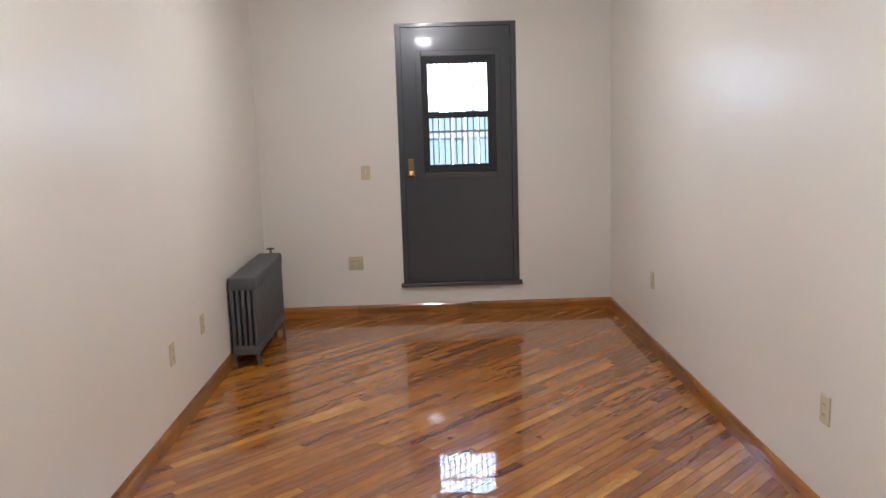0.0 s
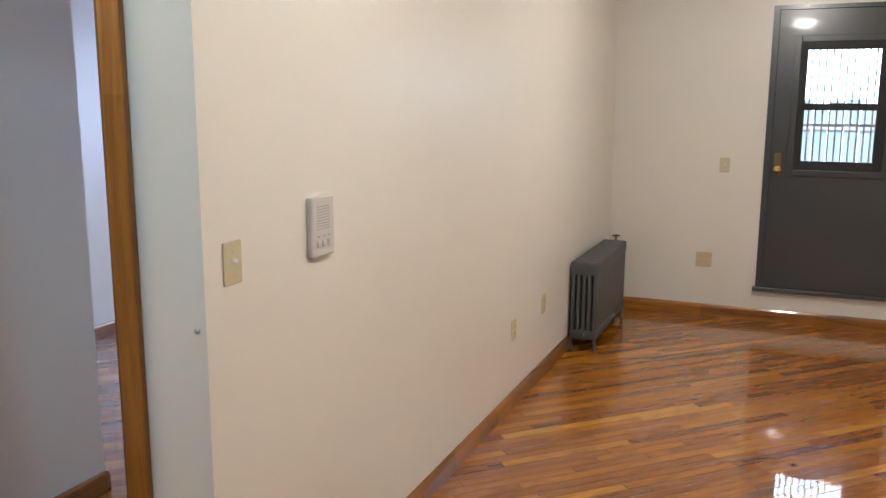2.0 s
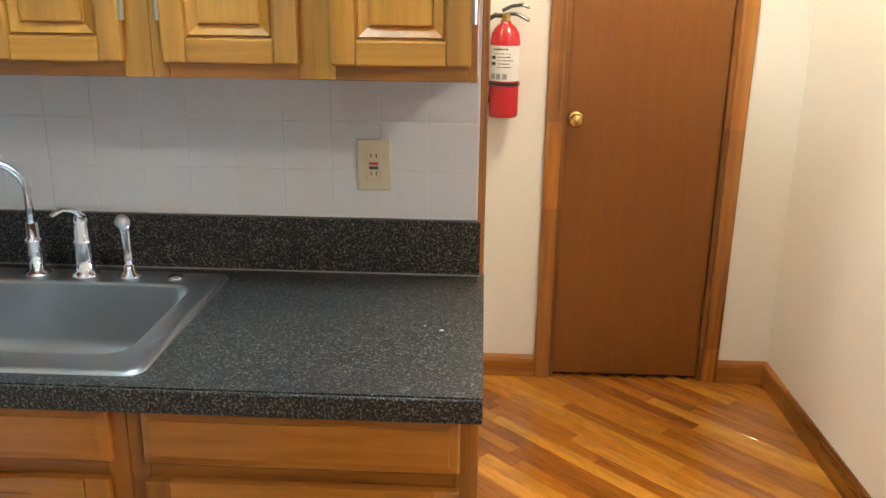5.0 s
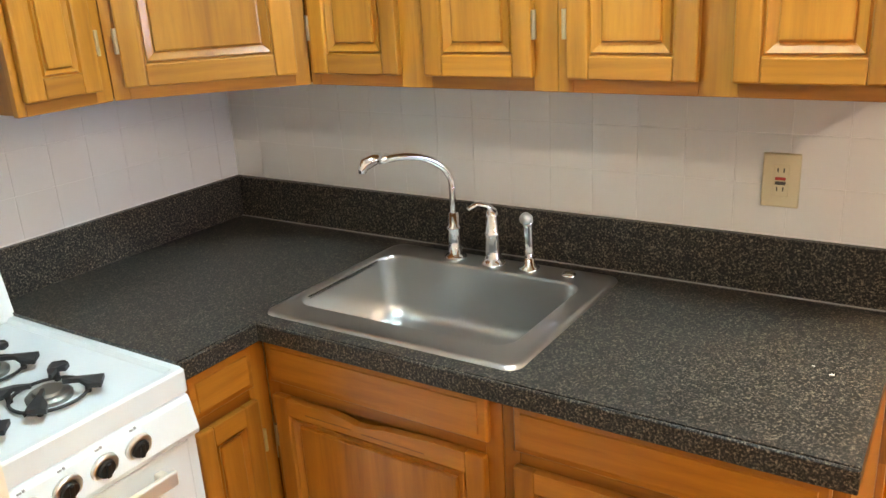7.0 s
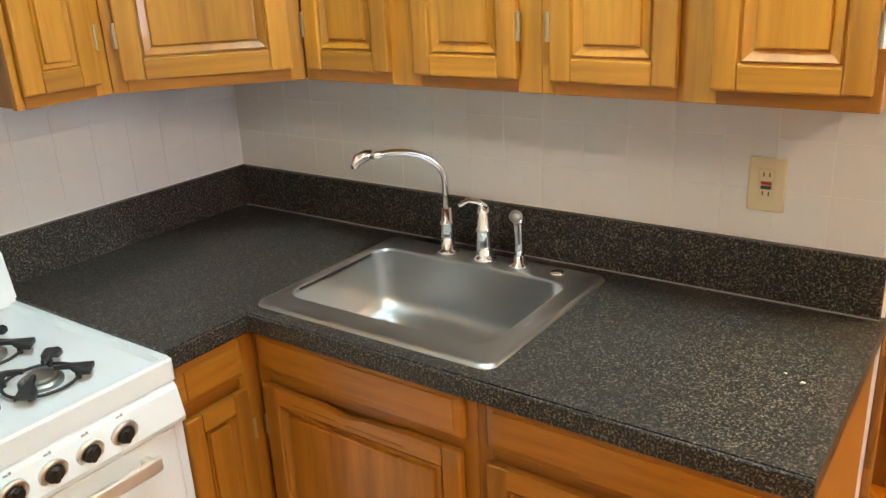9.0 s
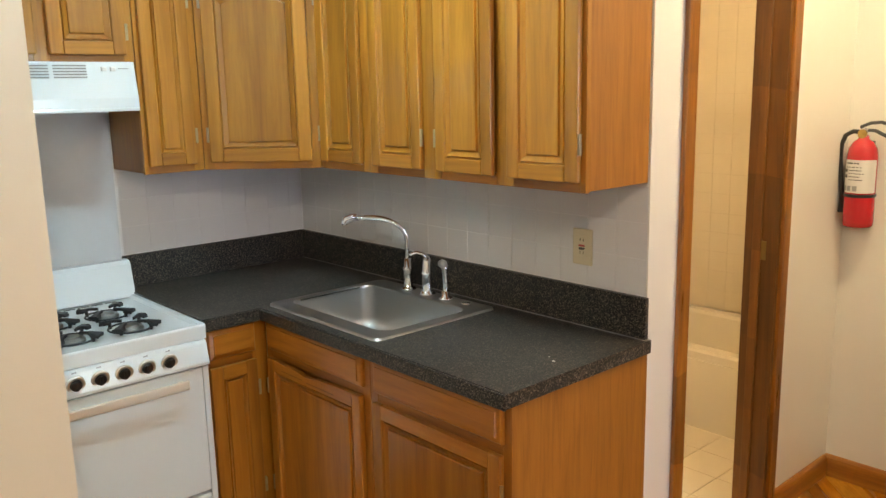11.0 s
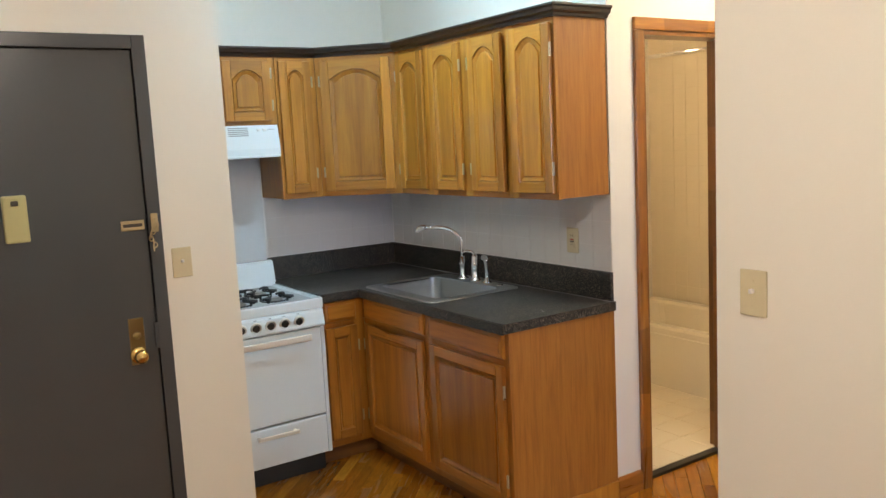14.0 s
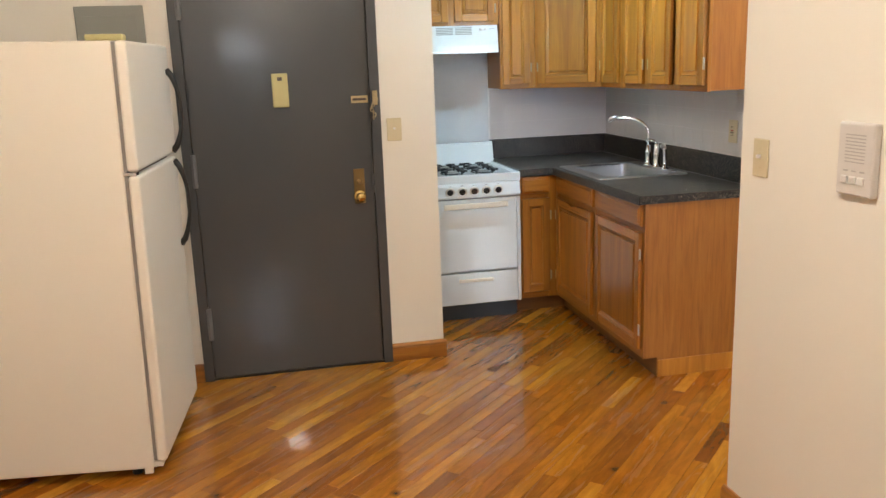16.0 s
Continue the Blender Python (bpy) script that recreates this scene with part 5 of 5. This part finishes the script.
# white flakes lying on the worktop
for fx_, fy_, fr_ in ((-0.780, 0.247, 0.005), (-0.800, 0.214, 0.003)):
    flake = thing("paint_flake", pose(fx_, fy_, CT1, 0, 0, fr_ * 20000), "tiny white paint flake on the countertop", "flake", "paint flakes")
    part("chip", stack([([(-fr_, -fr_ * 0.5), (fr_ * 0.7, -fr_ * 0.6), (fr_, fr_ * 0.2), (-fr_ * 0.3, fr_ * 0.6)], 0.0003), ([(-fr_ * 0.9, -fr_ * 0.45), (fr_ * 0.6, -fr_ * 0.5), (fr_ * 0.9, fr_ * 0.2), (-fr_ * 0.3, fr_ * 0.5)], 0.0016)], cap_first=True), LABEL, flake)

# ---- bathroom ----
structure("floor_bath", B(XT, XK - T, -1.36, YB - 0.097, -0.02, 0.012), BATHGROUT, "cream tiled bathroom floor", "floor")
structure("trim_threshold", B(BX0, BX1, YB - 0.098, YB - 0.040, -0.002, 0.014, bevel=0.003), BLACKPL, "dark threshold strip", "threshold")
tub = thing("bathtub", ID, "cream enamelled built-in bathtub", "bathtub")
TX = -2.53
TX0, TX1, TY0, TY1, TZ = XT + 0.012, TX, -1.352, YB - T - 0.012, 0.405
rings = [(rrect(TX0, TX1, TY0, TY1, 0.02, 3), 0.0), (rrect(TX0, TX1, TY0, TY1, 0.02, 3), TZ - 0.015), (rrect(TX0 + 0.008, TX1 - 0.008, TY0 + 0.008, TY1 - 0.008, 0.02, 3), TZ), (rrect(TX0 + 0.06, TX1 - 0.07, TY0 + 0.07, TY1 - 0.07, 0.09, 3), TZ - 0.002), (rrect(TX0 + 0.07, TX1 - 0.08, TY0 + 0.08, TY1 - 0.08, 0.09, 3), TZ - 0.02), (rrect(TX0 + 0.12, TX1 - 0.13, TY0 + 0.16, TY1 - 0.16, 0.10, 3), 0.09), (rrect(TX0 + 0.16, TX1 - 0.17, TY0 + 0.2, TY1 - 0.2, 0.10, 3), 0.07)]
part("shell", stack(rings, cap_first=True), TUB, tub, smooth=False)
part("apron_skirt", B(TX - 0.003, TX + 0.010, TY0 + 0.02, TY1 - 0.02, 0.0, 0.355, bevel=0.004), TUB, tub)
rod = thing("shower_rod", pose(-2.53, 0, 2.03), "chrome shower curtain rod above the tub", "shower rod")
part("rod", tube([(0, -1.36, 0.06), (0, YB - T, 0.06)], 0.0125, 14), CHROME, rod, smooth=True)
valve_set = thing("shower_valve", pose(-3.0, -1.36, 0.75), "chrome tub valve with a round plate on the bath wall", "shower valve")
toward = Matrix.Rotation(radians(-90), 4, "X")
part("escutcheon", lathe([(0.075, 0.0), (0.074, 0.006), (0.05, 0.014), (0.022, 0.018), (0.022, 0.05), (0.0, 0.052)], 28, toward), CHROME, valve_set, smooth=True)
part("handle", tube([(0, 0.05, 0), (0.0, 0.06, -0.03), (0.0, 0.062, -0.07)], 0.010, 10), CHROME, valve_set, smooth=True)
spout_t = thing("tub_spout", pose(-3.0, -1.36, 0.50), "chrome tub spout on the bath wall", "tub spout")
part("spout", tube([(0, 0.0, 0), (0, 0.06, 0.0), (0, 0.11, -0.006), (0, 0.128, -0.03)], 0.026, 16, radii=[0.026, 0.026, 0.025, 0.018]), CHROME, spout_t, smooth=True)
soap = thing("soap_dish", pose(XT + 0.012, -0.36, 0.83), "cream ceramic soap dish on the bath tiles", "soap dish")
part("dish", boxes((0, 0.008, -0.075, 0.075, -0.03, 0.06), (0.006, 0.075, -0.07, 0.07, -0.028, -0.010), (0.068, 0.076, -0.07, 0.07, -0.028, 0.004), bevel=0.003), TUB, soap)


# ---- tiles, in rows ----
def tile_mesh(name, w, h, t, m_):
    bm = bmesh.new()
    e = min(0.002, t * 0.4)
    loops = [[bm.verts.new(v) for v in ((x0, y, z0), (x1, y, z0), (x1, y, z1), (x0, y, z1))] for x0, x1, z0, z1, y in ((0, w, 0, h, 0), (0, w, 0, h, -t * 0.75), (e, w - e, e, h - e, -t))]
    for a, b in zip(loops, loops[1:]):
        for k in range(4):
            bm.faces.new((a[k], a[(k + 1) % 4], b[(k + 1) % 4], b[k]))
    bm.faces.new(loops[-1])
    me = bpy.data.meshes.new(name)
    bmesh.ops.recalc_face_normals(bm, faces=bm.faces)
    bm.to_mesh(me)
    bm.free()
    me.materials.append(m_)
    return me


def lay(parent, me, m):
    o = new("tile", me)
    o.parent = parent
    o.matrix_local = m
    return o


P = 0.1085
kt = structure("trim_tile_bed_sink", B(XK, XK + 0.0012, YK + 0.0015, YB - 0.006, 1.03, UZ0 + 0.004), GROUT, "white ceramic wall tiles behind the sink", "wall tiles")
TM = tile_mesh("wall_tile", P - 0.0015, P - 0.0015, 0.0016, TILE)
for r in range(3):
    for k in range(17):
        lay(kt, TM, pose(XK + 0.001, YK + 0.008 + k * P, 1.042 + r * P, random.uniform(-0.02, 0.02), 0, 90 + random.uniform(-0.02, 0.02)))
ks = structure("trim_tile_bed_stove", B(XK + 0.0012, -0.2865, YK, YK + 0.0012, 1.03, UZ0 + 0.004), GROUT, "white ceramic wall tiles beside the stove", "wall tiles")
for r in range(3):
    for k in range(7):
        lay(ks, TM, pose(-0.300 - k * P, YK + 0.001, 1.042 + r * P, random.uniform(-0.02, 0.02), 0, 180 + random.uniform(-0.02, 0.02)))
TC = tile_mesh("cut_wall_tile", 0.0655, P - 0.0015, 0.0016, TILE)
for r in range(3):
    lay(ks, TC, pose(-0.300 - 7 * P, YK + 0.001, 1.042 + r * P, 0, 0, 180))
bt = structure("trim_tile_bed_bath", B(XT, XT + 0.003, -1.355, YB - T - 0.002, TZ, 2.45), BATHGROUT, "cream ceramic wall tiles round the tub", "wall tiles")
BM_ = tile_mesh("bath_tile", P - 0.0014, P - 0.0014, 0.002, BATHTILE)
for r in range(18):
    for k in range(13):
        lay(bt, BM_, pose(XT + 0.003, -1.24 + k * P, TZ + 0.004 + r * P, random.uniform(-0.02, 0.02), 0, 90 + random.uniform(-0.02, 0.02)))
FT = 0.2
fb_parent = bpy.data.objects["floor_bath"]
FTM = tile_mesh("floor_tile", FT - 0.0025, FT - 0.0025, 0.006, BATHTILE)
for r in range(5):
    for k in range(6):
        lay(fb_parent, FTM, Matrix.Translation((-2.50 + k * FT, -0.77 + r * FT, 0.012)) @ Matrix.Rotation(radians(-90), 4, "X"))

# ---- strip floor, laid on the diagonal ----
floor = structure("floor", boxes((XW - T, XE + T, YE - T, YN + T, -0.05, -0.013), (XH - T - 0.6, XW - T, YB - T, YH + T, -0.05, -0.013), (XK - T, XS + T, YK - T, YB - T, -0.05, -0.0135), (XB - T, XW - T, YH + T, YB2 + T, -0.05, -0.013)), SUBFLOOR, "diagonal varnished oak strip floor", "floor")
ROOMS = [(XW, XE, YE, YN), (XH, XE, YB, YH), (XK, XS, YK, YB), (XK, XS + 0.3, YE, YH), (GX0, GX1, YH - 0.05, YH + T + 0.05), (-1.56, XW - T, YH + T, 2.5), (XB, XW - T, 2.39, YB2), (EX0, EX1, YE - 0.05, YE), (BX0, BX1, YB - 0.05, YB)]


def inside(x, y, m=0.012):
    return any(x0 - m < x < x1 + m and y0 - m < y < y1 + m for x0, x1, y0, y1 in ROOMS)


STRIP, LEN = 0.0572, 0.05
S2 = math.sqrt(0.5)
rng = random.Random(7)
strips = []
v = -3.2
while v < 7.6:
    u, run = -4.0, None
    while u < 8.5:
        x, y = (u - v) * S2, (u + v) * S2
        ok = inside(x, y)
        if ok and run is None:
            run = u
        if not ok and run is not None:
            if u - run > 0.04:
                strips.append((v, run - 0.02, u + 0.01))
            run = None
        u += 0.01
    v += STRIP
planks = []
for v, a, b in strips:
    p = a
    first = True
    while p < b - 0.02:
        n = rng.choice((6, 8, 10, 12, 14, 17, 20, 24, 28)) * LEN
        if first:
            n *= rng.random() * 0.8 + 0.2
            n = max(LEN * 3, round(n / LEN) * LEN)
            first = False
        end = min(p + n, b)
        if b - end < 0.12:
            end = b
        planks.append((p, end, v))
        p = end


def plank_rows(w, length):
    e, g = 0.0009, 0.0004
    h = w / 2 - g
    return [(0 + g, -h, -0.0125), (length - g, -h, -0.0125), (length - g, h, -0.0125), (g, h, -0.0125), (g, -h, -0.0009), (length - g, -h, -0.0009), (length - g, h, -0.0009), (g, h, -0.0009), (g + e, -h + e, 0), (length - g - e, -h + e, 0), (length - g - e, h - e, 0), (g + e, h - e, 0)]


PF = [(4, 5, 9, 8), (5, 6, 10, 9), (6, 7, 11, 10), (7, 4, 8, 11), (8, 9, 10, 11), (0, 1, 5, 4), (1, 2, 6, 5), (2, 3, 7, 6), (3, 0, 4, 7)]
near_first = sorted(planks, key=lambda r: ((((r[0] + r[1]) / 2 - r[2]) * S2 - 0.6) / 1.0) ** 2 + ((((r[0] + r[1]) / 2 + r[2]) * S2 - 1.9) / 1.4) ** 2)
picked, rest = near_first[:300], near_first[300:]
cache = {}
for a, b, v in picked:
    key = round((b - a) / 0.005)
    if key not in cache:
        me = bpy.data.meshes.new("plank")
        me.from_pydata(plank_rows(STRIP, key * 0.005), [], PF)
        me.materials.append(PLANK)
        cache[key] = me
    o = new("plank", cache[key])
    o.parent = floor
    o.matrix_local = Matrix.Translation(((a - v) * S2, (a + v) * S2, rng.uniform(-0.0004, 0.0002))) @ Matrix.Rotation(radians(45 + rng.uniform(-0.03, 0.03)), 4, "Z") @ Matrix.Rotation(radians(rng.uniform(-0.12, 0.12)), 4, "X")
verts, faces = [], []
for a, b, v in rest:
    m = Matrix.Translation(((a - v) * S2, (a + v) * S2, rng.uniform(-0.0004, 0.0002))) @ Matrix.Rotation(radians(45), 4, "Z") @ Matrix.Rotation(radians(rng.uniform(-0.12, 0.12)), 4, "X")
    s0 = len(verts)
    verts += [m @ Vector(r) for r in plank_rows(STRIP, b - a)]
    faces += [tuple(s0 + i for i in f) for f in PF]
me = bpy.data.meshes.new("further_planks")
me.from_pydata(verts, [], faces)
me.materials.append(PLANK_REST)
fp = new("further_planks", me)
fp.parent = floor
fp["kind"] = "stuff"
